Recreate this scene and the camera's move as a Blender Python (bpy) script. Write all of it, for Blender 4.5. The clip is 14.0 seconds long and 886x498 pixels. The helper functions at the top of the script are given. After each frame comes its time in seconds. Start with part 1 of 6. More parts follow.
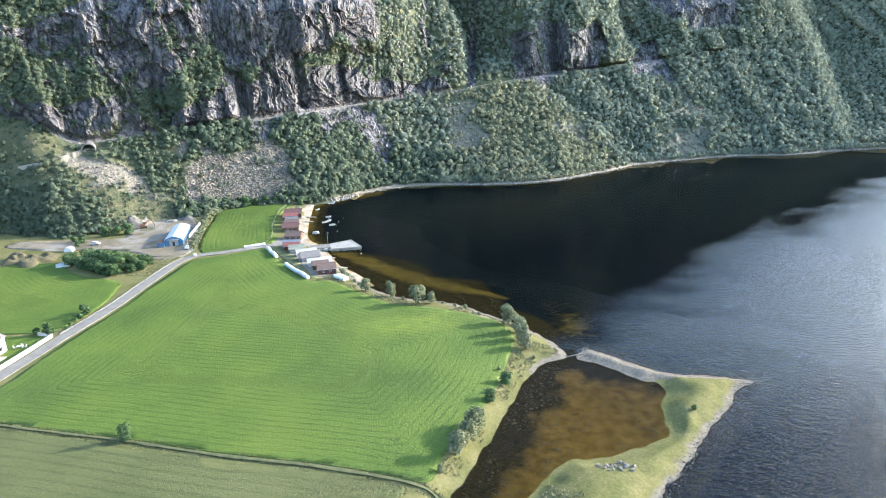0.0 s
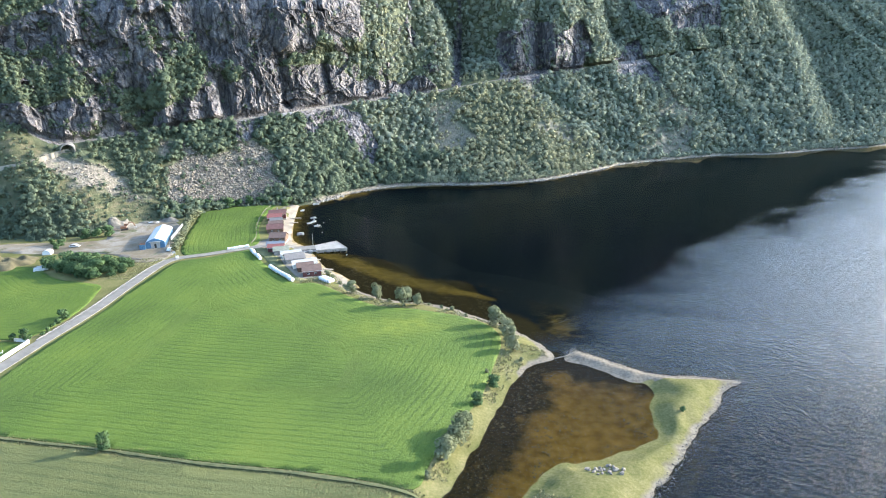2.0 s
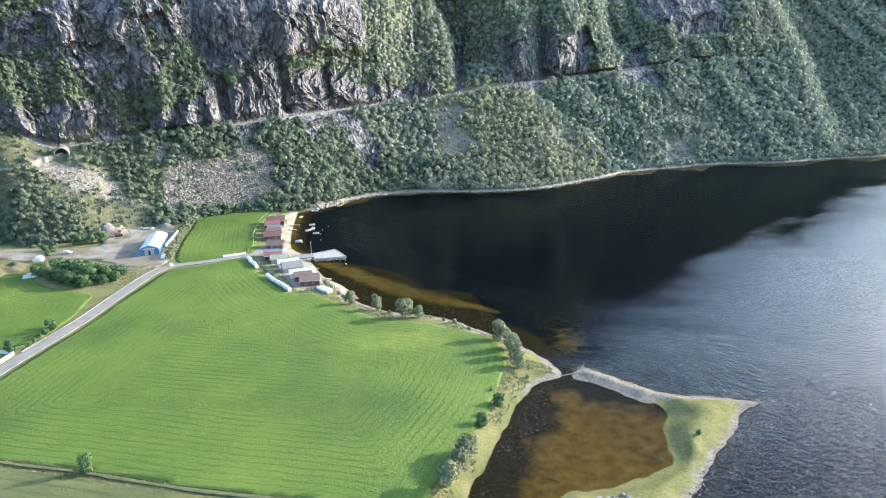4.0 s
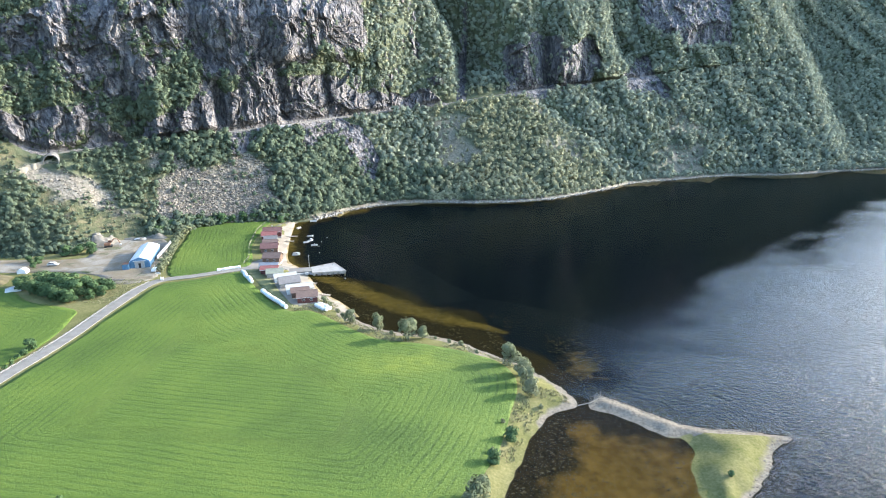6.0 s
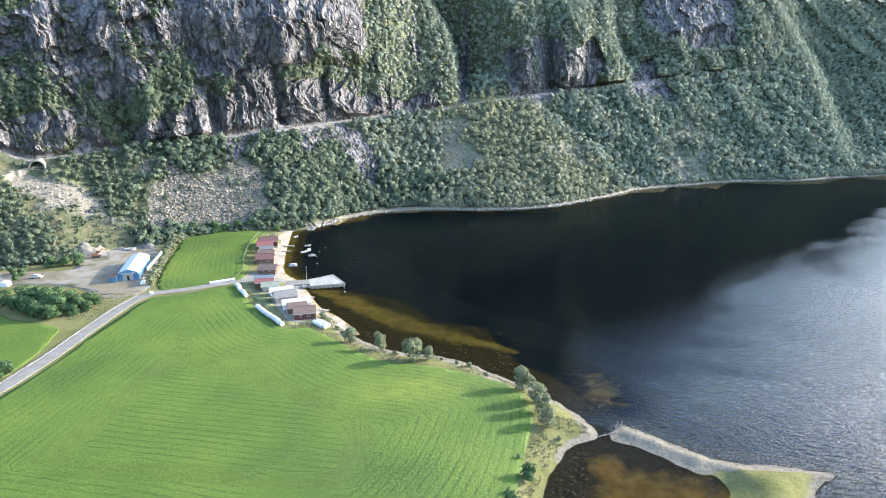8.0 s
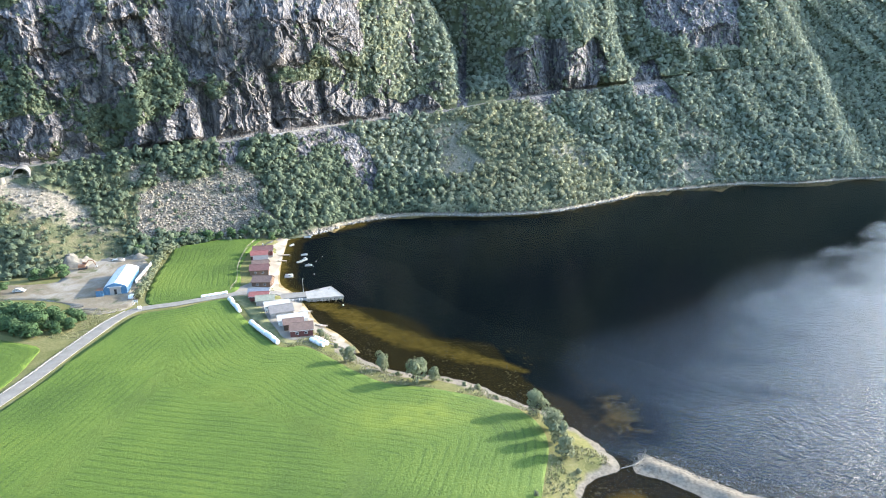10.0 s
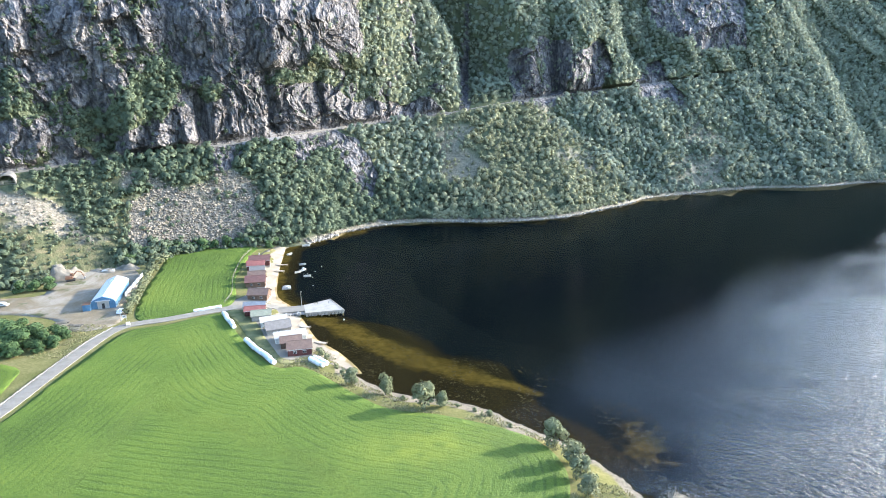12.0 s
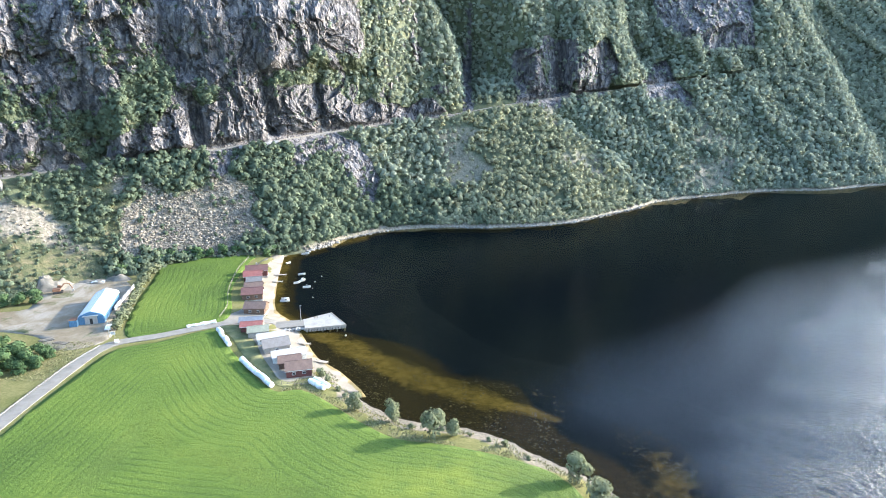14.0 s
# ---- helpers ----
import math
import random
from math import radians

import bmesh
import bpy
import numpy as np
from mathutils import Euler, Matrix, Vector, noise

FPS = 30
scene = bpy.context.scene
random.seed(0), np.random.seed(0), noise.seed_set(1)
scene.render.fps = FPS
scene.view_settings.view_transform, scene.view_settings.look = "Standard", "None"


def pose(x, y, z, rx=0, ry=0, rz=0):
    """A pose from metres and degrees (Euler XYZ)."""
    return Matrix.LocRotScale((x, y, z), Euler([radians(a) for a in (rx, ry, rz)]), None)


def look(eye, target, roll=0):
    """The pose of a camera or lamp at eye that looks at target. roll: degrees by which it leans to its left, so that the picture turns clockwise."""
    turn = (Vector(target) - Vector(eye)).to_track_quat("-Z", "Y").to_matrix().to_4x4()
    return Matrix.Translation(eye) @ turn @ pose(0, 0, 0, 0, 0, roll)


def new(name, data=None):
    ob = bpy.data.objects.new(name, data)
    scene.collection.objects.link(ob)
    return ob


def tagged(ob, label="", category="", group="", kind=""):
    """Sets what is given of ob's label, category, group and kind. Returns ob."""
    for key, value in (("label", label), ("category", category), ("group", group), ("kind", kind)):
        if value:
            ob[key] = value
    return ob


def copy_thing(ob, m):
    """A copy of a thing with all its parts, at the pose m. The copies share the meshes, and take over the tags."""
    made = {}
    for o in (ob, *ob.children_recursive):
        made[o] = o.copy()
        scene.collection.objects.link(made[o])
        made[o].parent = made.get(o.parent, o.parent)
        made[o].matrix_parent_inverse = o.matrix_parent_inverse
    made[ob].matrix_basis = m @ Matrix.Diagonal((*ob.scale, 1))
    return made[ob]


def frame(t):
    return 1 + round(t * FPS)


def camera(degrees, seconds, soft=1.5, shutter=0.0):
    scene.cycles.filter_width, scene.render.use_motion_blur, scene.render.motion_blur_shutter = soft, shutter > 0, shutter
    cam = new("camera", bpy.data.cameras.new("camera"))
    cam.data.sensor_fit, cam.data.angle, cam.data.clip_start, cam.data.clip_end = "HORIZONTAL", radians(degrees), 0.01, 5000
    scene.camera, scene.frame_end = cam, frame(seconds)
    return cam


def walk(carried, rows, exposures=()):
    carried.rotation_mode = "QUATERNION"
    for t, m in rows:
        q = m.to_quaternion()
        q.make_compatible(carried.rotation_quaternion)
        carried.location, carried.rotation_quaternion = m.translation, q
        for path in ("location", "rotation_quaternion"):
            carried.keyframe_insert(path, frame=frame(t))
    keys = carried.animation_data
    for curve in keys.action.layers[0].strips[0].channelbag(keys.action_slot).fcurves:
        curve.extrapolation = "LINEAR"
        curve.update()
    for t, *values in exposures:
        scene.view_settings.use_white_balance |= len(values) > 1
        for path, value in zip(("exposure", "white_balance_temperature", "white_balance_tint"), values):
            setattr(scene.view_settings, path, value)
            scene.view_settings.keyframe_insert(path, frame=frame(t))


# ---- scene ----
import functools

cam = camera(71.0, 14.0, 1.0)
PATH = [
    (0, (-2.878, 9.956, 82.807), (-3.233, 13.374, 81.738), -1.3),
    (0.5, (-2.891, 10.066, 82.935), (-3.211, 13.486, 81.857), -1.3),
    (1, (-2.925, 10.319, 82.993), (-3.224, 13.741, 81.913), -1.3),
    (1.5, (-3.013, 10.985, 82.904), (-3.298, 14.409, 81.826), -1.2),
    (2, (-3.042, 12.026, 82.73), (-3.319, 15.451, 81.657), -1.2),
    (2.5, (-3.332, 13.3, 82.57), (-3.605, 16.729, 81.506), -1.1),
    (3, (-3.625, 14.953, 82.433), (-3.899, 18.383, 81.374), -1.0),
    (5.5, (-7.094, 27.871, 81.778), (-7.36, 31.316, 80.768), -0.4),
    (6, (-8.051, 30.962, 81.707), (-8.314, 34.411, 80.705), -0.3),
    (6.5, (-9.023, 34.106, 81.698), (-9.284, 37.557, 80.703), -0.3),
    (7, (-10.062, 37.291, 81.702), (-10.319, 40.741, 80.71), -0.2),
    (7.5, (-10.946, 40.246, 81.815), (-11.198, 43.699, 80.827), -0.2),
    (8, (-11.837, 43.272, 81.619), (-12.083, 46.726, 80.635), -0.2),
    (8.2, (-12.143, 44.433, 81.632), (-12.388, 47.889, 80.651), -0.3),
    (10.5, (-16.006, 57.737, 82.109), (-16.229, 61.195, 81.13), -0.4),
    (11, (-16.747, 60.772, 82.132), (-16.969, 64.229, 81.157), -0.4),
    (11.5, (-17.546, 63.774, 82.089), (-17.766, 67.234, 81.115), -0.5),
    (12, (-18.412, 66.884, 82.22), (-18.63, 70.344, 81.248), -0.5),
    (12.5, (-19.249, 69.833, 82.431), (-19.467, 73.292, 81.457), -0.5),
    (13, (-20.128, 72.956, 82.55), (-20.344, 76.415, 81.576), -0.5),
    (13.5, (-21.022, 76.154, 82.571), (-21.236, 79.614, 81.599), -0.5),
    (14, (-21.886, 79.114, 82.602), (-22.099, 82.573, 81.632), -0.6),
]
walk(cam, [(t, look(eye, target, roll)) for t, eye, target, roll in PATH],
     [(0, 2.68, 6150, 10), (8, 2.74, 6150, 10), (14, 2.89, 6150, 10)])

# ---------------- world and sun ----------------
SUN_AZ = 66.0      # degrees to the right of +y
SUN_EL = 17.5
world = bpy.data.worlds.new("sky")
scene.world = world
world.use_nodes = True
wn = world.node_tree
sky = wn.nodes.new("ShaderNodeTexSky")
sky.sky_type = 'NISHITA'
sky.sun_disc = False
sky.sun_elevation = radians(SUN_EL)
sky.sun_rotation = radians(SUN_AZ)
sky.air_density, sky.dust_density, sky.ozone_density = 1.15, 1.6, 2.5
wn.nodes["Background"].inputs["Strength"].default_value = 0.15
wn.links.new(sky.outputs[0], wn.nodes["Background"].inputs["Color"])
sd = bpy.data.lights.new("sun", 'SUN')
sd.energy, sd.angle, sd.color = 2.15, radians(0.6), (1.0, 0.93, 0.82)
sun = new("sun", sd)
sa, se = radians(SUN_AZ), radians(SUN_EL)
sun_dir = Vector((math.sin(sa) * math.cos(se), math.cos(sa) * math.cos(se), math.sin(se)))
sun.matrix_world = Matrix.Translation((200, 300, 300)) @ sun_dir.to_track_quat("Z", "Y").to_matrix().to_4x4()


# ---------------- number helpers ----------------
def hash3(i, j, k, seed):
    n = (i.astype(np.int64) * 374761393 + j.astype(np.int64) * 668265263 + k.astype(np.int64) * 2147483647 + seed * 1274126177) & 0x7fffffff
    n = ((n ^ (n >> 13)) * 1274126177) & 0x7fffffff
    n = ((n ^ (n >> 15)) * 668265263) & 0x7fffffff
    return (n & 0xffff) / 65535.0


def vnoise(x, y, z, seed=0):
    """Value noise in -1..1 on arrays."""
    x, y, z = np.broadcast_arrays(x, y, z)
    i, j, k = np.floor(x), np.floor(y), np.floor(z)
    f, g, h = x - i, y - j, z - k
    f, g, h = (v * v * v * (v * (v * 6 - 15) + 10) for v in (f, g, h))
    i, j, k = i.astype(int), j.astype(int), k.astype(int)
    out = 0
    for a in (0, 1):
        for b in (0, 1):
            for c in (0, 1):
                w = (f if a else 1 - f) * (g if b else 1 - g) * (h if c else 1 - h)
                out = out + w * hash3(i + a, j + b, k + c, seed)
    return out * 2 - 1


def fbm(x, y, z=0.0, octaves=4, seed=0):
    total, amp, f = 0, 1.0, 1.0
    for o in range(octaves):
        total = total + amp * vnoise(x * f, y * f, z * f, seed + o)
        amp, f = amp * 0.5, f * 2.03
    return total


def ridge(x, y, z=0.0, octaves=4, seed=0):
    total, amp, f = 0, 1.0, 1.0
    for o in range(octaves):
        total = total + amp * (1 - 2 * np.abs(vnoise(x * f, y * f, z * f, seed + o)))
        amp, f = amp * 0.5, f * 2.1
    return total


def step(a, b, x):
    t = np.clip((np.asarray(x, float) - a) / (b - a), 0, 1)
    return t * t * (3 - 2 * t)


def catmull(points, n=6, closed=False):
    p = [np.array(q, float) for q in points]
    out = []
    m = len(p)
    for i in range(m if closed else m - 1):
        a, b = p[i], p[(i + 1) % m]
        z = p[i - 1] if (closed or i > 0) else a
        c = p[(i + 2) % m] if (closed or i + 2 < m) else b
        for k in range(n):
            t = k / n
            out.append(0.5 * (2 * a + (b - z) * t + (2 * z - 5 * a + 4 * b - c) * t * t + (3 * a - z - 3 * b + c) * t ** 3))
    if not closed:
        out.append(p[-1])
    return np.array(out)


def edge_distance(x, y, poly, closed=True):
    """Distance to the polyline, positive inside when closed."""
    x, y = np.asarray(x, float), np.asarray(y, float)
    best = np.full(x.shape, 1e18)
    inside = np.zeros(x.shape, bool)
    n = len(poly)
    for i in range(n if closed else n - 1):
        (x0, y0), (x1, y1) = poly[i], poly[(i + 1) % n]
        dx, dy = x1 - x0, y1 - y0
        t = np.clip(((x - x0) * dx + (y - y0) * dy) / (dx * dx + dy * dy + 1e-12), 0, 1)
        best = np.minimum(best, (x - x0 - t * dx) ** 2 + (y - y0 - t * dy) ** 2)
        if closed and y0 != y1:
            inside ^= ((y0 > y) != (y1 > y)) & (x < x0 + dx * (y - y0) / (y1 - y0))
    d = np.sqrt(best)
    return np.where(inside, d, -d) if closed else d


def mesh_from(name, verts, faces, materials, smooth=False, mat_index=None, attrs=None):
    """A mesh from arrays: verts (n,3), faces (m,k) of one size k."""
    verts, faces = np.asarray(verts, np.float32), np.asarray(faces, np.int32)
    me = bpy.data.meshes.new(name)
    m, k = faces.shape
    me.vertices.add(len(verts))
    me.vertices.foreach_set("co", verts.ravel())
    me.loops.add(m * k)
    me.loops.foreach_set("vertex_index", faces.ravel())
    me.polygons.add(m)
    me.polygons.foreach_set("loop_start", np.arange(0, m * k, k, dtype=np.int32))
    for mt in materials:
        me.materials.append(mt)
    if mat_index is not None:
        me.polygons.foreach_set("material_index", np.asarray(mat_index, np.int32))
    me.polygons.foreach_set("use_smooth", np.full(m, smooth))
    for key, val in (attrs or {}).items():
        at = me.attributes.new(key, 'FLOAT', 'POINT')
        at.data.foreach_set("value", np.asarray(val, np.float32).ravel())
    me.update(calc_edges=True)
    me.validate()
    return me


def grid_faces(nu, nv):
    a = np.arange(nu * nv).reshape(nu, nv)
    return np.stack([a[:-1, :-1], a[1:, :-1], a[1:, 1:], a[:-1, 1:]], -1).reshape(-1, 4)


# ---------------- materials ----------------
class Mat:
    """A small builder for node materials."""
    def __init__(self, name, rough=0.8, metal=0.0, spec=0.3):
        self.m = bpy.data.materials.new(name)
        self.m.use_nodes = True
        self.t = self.m.node_tree
        self.b = self.t.nodes["Principled BSDF"]
        self.b.inputs["Roughness"].default_value = rough
        self.b.inputs["Metallic"].default_value = metal
        self.b.inputs["Specular IOR Level"].default_value = spec

    def node(self, kind, **inputs):
        n = self.t.nodes.new(kind)
        for k, v in inputs.items():
            self.put(n.inputs[k.replace("_", " ")], v)
        return n

    def put(self, socket, v):
        if isinstance(v, bpy.types.NodeSocket):
            self.t.links.new(v, socket)
        else:
            socket.default_value = v

    def coords(self, scale=(1, 1, 1), rot=(0, 0, 0)):
        g = self.node("ShaderNodeNewGeometry")
        mp = self.node("ShaderNodeMapping")
        self.put(mp.inputs["Vector"], g.outputs["Position"])
        mp.inputs["Scale"].default_value = scale
        mp.inputs["Rotation"].default_value = rot
        return mp.outputs[0]

    def noise(self, scale, detail=4, vec=None, rough=0.55, dist=0.0):
        n = self.node("ShaderNodeTexNoise", Scale=scale, Detail=detail, Roughness=rough, Distortion=dist)
        self.put(n.inputs["Vector"], vec if vec else self.coords())
        return n.outputs["Fac"]

    def ramp(self, fac, stops):
        r = self.node("ShaderNodeValToRGB")
        self.put(r.inputs["Fac"], fac)
        e = r.color_ramp.elements
        while len(e) < len(stops):
            e.new(0.5)
        for el, (p, c) in zip(e, stops):
            el.position = p
            el.color = (*c, 1) if len(c) == 3 else c
        return r.outputs["Color"]

    def grey(self, fac, a, b):
        return self.ramp(fac, [(a, (0, 0, 0)), (b, (1, 1, 1))])

    def mix(self, fac, a, b, blend='MIX'):
        n = self.t.nodes.new("ShaderNodeMix")
        n.data_type, n.blend_type = 'RGBA', blend
        self.put(n.inputs[0], fac)
        for s, v in ((n.inputs[6], a), (n.inputs[7], b)):
            self.put(s, (*v, 1) if isinstance(v, tuple) and len(v) == 3 else v)
        return n.outputs[2]

    def math(self, op, a, b=0.0):
        n = self.node("ShaderNodeMath")
        n.operation = op
        self.put(n.inputs[0], a)
        self.put(n.inputs[1], b)
        return n.outputs[0]

    def attr(self, name):
        n = self.node("ShaderNodeAttribute")
        n.attribute_name = name
        return n.outputs["Fac"]

    def color(self, c):
        self.put(self.b.inputs["Base Color"], (*c, 1) if isinstance(c, tuple) else c)
        return self

    def bump(self, height, strength=0.5, dist=0.1):
        n = self.node("ShaderNodeBump", Strength=strength, Distance=dist)
        self.put(n.inputs["Height"], height)
        self.put(self.b.inputs["Normal"], n.outputs[0])
        return self


def speckled(name, dark, light, scale=0.6, rough=0.85, bump=0.3, spec=0.3, fine=6.0, metal=0.0):
    """Plain weathered surface: two scales of variation and a fine relief."""
    m = Mat(name, rough, metal, spec)
    big = m.noise(scale, 3)
    small = m.noise(scale * fine, 4)
    f = m.math('ADD', m.math('MULTIPLY', big, 0.6), m.math('MULTIPLY', small, 0.4))
    m.color(m.ramp(f, [(0.3, dark), (0.7, light)]))
    if bump:
        m.bump(small, bump, 0.05)
    return m.m


def leafy(name, stops, spread=0.5):
    """Foliage: colour by clump, a little light through the leaves."""
    m = Mat(name, 0.9, 0, 0.08)
    g = m.node("ShaderNodeNewGeometry")
    patch = m.noise(0.016, 4, None, 0.6)
    crown = m.noise(0.14, 2, None, 0.5)
    oi = m.node("ShaderNodeObjectInfo")
    f = m.math('ADD', m.math('MULTIPLY', g.outputs["Random Per Island"], 0.12), m.math('MULTIPLY', m.grey(patch, 0.3, 0.7), 0.45))
    f = m.math('ADD', f, m.math('ADD', m.math('MULTIPLY', m.grey(crown, 0.3, 0.7), 0.23), m.math('MULTIPLY', oi.outputs["Random"], 0.1)))
    m.color(m.ramp(f, stops))
    tr = m.node("ShaderNodeBsdfTranslucent")
    m.put(tr.inputs["Color"], m.ramp(f, [(p, tuple(v * 1.1 for v in c)) for p, c in stops]))
    mx = m.node("ShaderNodeMixShader", Fac=0.26)
    m.put(mx.inputs[1], m.b.outputs[0])
    m.put(mx.inputs[2], tr.outputs[0])
    m.put(m.t.nodes["Material Output"].inputs["Surface"], mx.outputs[0])
    return m.m


# far-wood leaves: distance haze is put into this paler, greyer colour
LEAF_HAZED = leafy("hazed_forest_leaves", [(0.1, (0.155, 0.185, 0.140)), (0.5, (0.215, 0.242, 0.175)), (1.0, (0.30, 0.315, 0.225))])
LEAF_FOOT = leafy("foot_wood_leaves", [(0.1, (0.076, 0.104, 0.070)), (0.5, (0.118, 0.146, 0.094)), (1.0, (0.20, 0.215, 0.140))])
LEAF_OLIVE = leafy("olive_leaves", [(0.1, (0.21, 0.218, 0.135)), (0.5, (0.275, 0.278, 0.172)), (1.0, (0.345, 0.335, 0.215))])
LEAF_SHORE = leafy("shore_leaves", [(0.1, (0.105, 0.122, 0.064)), (0.5, (0.172, 0.184, 0.106)), (0.9, (0.25, 0.248, 0.158))])
LEAF_DARK = leafy("dark_leaves", [(0.1, (0.045, 0.080, 0.035)), (0.5, (0.080, 0.125, 0.055)), (0.9, (0.13, 0.17, 0.08))])
BARK = speckled("bark", (0.05, 0.04, 0.03), (0.14, 0.12, 0.10), 3.0)


def make_rock():
    m = Mat("mountain_rock", 0.85, 0, 0.3)
    streak = m.noise(1.0, 6, m.coords((0.13, 0.13, 0.05), (0.2, 0.55, 0)), 0.6, 2.0)
    crack = m.noise(1.0, 8, m.coords((0.42, 0.42, 0.17), (0.3, 0.5, 0)), 0.7, 1.2)
    fine = m.noise(1.3, 6)
    rock = m.ramp(streak, [(0.32, (0.064, 0.062, 0.070)), (0.44, (0.108, 0.102, 0.108)), (0.56, (0.165, 0.152, 0.150)), (0.72, (0.27, 0.245, 0.222))])
    rock = m.mix(m.grey(crack, 0.36, 0.50), m.mix(0.6, rock, (0.05, 0.05, 0.055)), rock)
    rock = m.mix(m.math('MULTIPLY', m.grey(fine, 0.5, 0.7), 0.25), rock, (0.36, 0.34, 0.31))
    vor = m.node("ShaderNodeTexVoronoi", Scale=1.0)
    vor.feature = 'DISTANCE_TO_EDGE'
    m.put(vor.inputs["Vector"], m.coords((0.17, 0.17, 0.05), (0.35, -0.3, 0.2)))
    joint = m.grey(m.math('ADD', vor.outputs["Distance"], m.math('MULTIPLY', m.math('SUBTRACT', crack, 0.5), 0.5)), 0.0, 0.10)
    rock = m.mix(joint, m.mix(0.75, rock, (0.03, 0.03, 0.033)), rock)
    soil = m.ramp(m.noise(0.12, 5), [(0.35, (0.042, 0.052, 0.028)), (0.55, (0.070, 0.082, 0.043)), (0.7, (0.115, 0.114, 0.064))])
    scree = m.ramp(m.noise(0.9, 5), [(0.35, (0.10, 0.086, 0.065)), (0.65, (0.26, 0.228, 0.178))])
    meadow = m.ramp(m.noise(0.30, 7, None, 0.72), [(0.35, (0.036, 0.050, 0.022)), (0.5, (0.076, 0.078, 0.036)), (0.64, (0.135, 0.112, 0.064))])
    ground = m.mix(m.math('MULTIPLY', m.attr("scree"), m.grey(m.noise(0.16, 6, None, 0.65), 0.27, 0.48)), m.mix(m.attr("meadow"), soil, meadow), scree)
    edge = m.math('ADD', m.attr("green"), m.math('MULTIPLY', m.math('SUBTRACT', m.noise(0.35, 5), 0.5), 1.1))
    bare = m.math('SUBTRACT', 1.0, m.grey(edge, 0.42, 0.58))
    m.color(m.mix(bare, ground, rock))
    joint = m.math('MULTIPLY', joint, bare)
    crack = m.math('MULTIPLY', crack, m.math('ADD', 0.25, m.math('MULTIPLY', bare, 0.75)))
    h = m.math('ADD', m.math('ADD', m.math('MULTIPLY', crack, 1.0), m.math('MULTIPLY', joint, 0.5)), m.math('MULTIPLY', fine, 0.35))
    m.bump(h, 0.9, 1.2)
    return m.m


def make_ground():
    """Shore ground: dry grass on land, pale sand by the water, sand shelf and weed below it; the dark of deep water is
    painted on the bed.
    """
    m = Mat("shore_ground", 0.95, 0, 0.0)
    s = m.attr("shore")
    n1 = m.noise(0.15, 4)
    n2 = m.noise(1.2, 5)
    grass = m.ramp(m.math('ADD', m.math('MULTIPLY', n1, 0.4), m.math('MULTIPLY', m.noise(1.6, 7, None, 0.75), 0.6)),
                   [(0.35, (0.075, 0.086, 0.028)), (0.5, (0.130, 0.124, 0.050)), (0.66, (0.20, 0.172, 0.088))])
    sand = m.ramp(n2, [(0.3, (0.112, 0.096, 0.073)), (0.7, (0.215, 0.187, 0.146))])
    wob = m.math('MULTIPLY', m.math('SUBTRACT', n1, 0.5), 5.0)
    land = m.mix(m.grey(m.math('DIVIDE', m.math('ADD', m.math('ADD', s, wob), m.math('MULTIPLY', m.attr("turf"), 4.0)), 10.0), 0.12, 0.24), sand, grass)
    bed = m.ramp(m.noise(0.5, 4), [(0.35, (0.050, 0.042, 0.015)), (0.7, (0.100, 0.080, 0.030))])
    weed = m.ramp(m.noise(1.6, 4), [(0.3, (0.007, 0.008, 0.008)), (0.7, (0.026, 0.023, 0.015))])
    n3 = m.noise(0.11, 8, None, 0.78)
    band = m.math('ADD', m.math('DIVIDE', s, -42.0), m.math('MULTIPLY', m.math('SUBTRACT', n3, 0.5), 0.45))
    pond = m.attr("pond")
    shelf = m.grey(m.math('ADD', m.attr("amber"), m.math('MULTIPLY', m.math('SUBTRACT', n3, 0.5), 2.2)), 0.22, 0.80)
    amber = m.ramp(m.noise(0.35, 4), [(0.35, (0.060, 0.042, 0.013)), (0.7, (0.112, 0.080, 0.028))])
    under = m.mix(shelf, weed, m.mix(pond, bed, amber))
    # blue-black painted on the bed far offshore, for light lost in deep water
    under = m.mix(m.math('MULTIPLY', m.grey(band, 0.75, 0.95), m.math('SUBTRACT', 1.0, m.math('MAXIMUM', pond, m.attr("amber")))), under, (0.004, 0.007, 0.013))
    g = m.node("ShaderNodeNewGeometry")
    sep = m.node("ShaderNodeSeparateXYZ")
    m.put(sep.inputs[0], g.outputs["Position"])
    # same painted darkening by depth, since the water itself absorbs nothing with depth
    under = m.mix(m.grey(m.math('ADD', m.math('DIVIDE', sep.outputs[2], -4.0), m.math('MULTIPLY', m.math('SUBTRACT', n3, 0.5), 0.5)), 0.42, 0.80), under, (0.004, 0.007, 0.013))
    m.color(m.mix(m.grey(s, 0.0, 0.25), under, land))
    m.bump(n2, 0.4, 0.15)
    return m.m


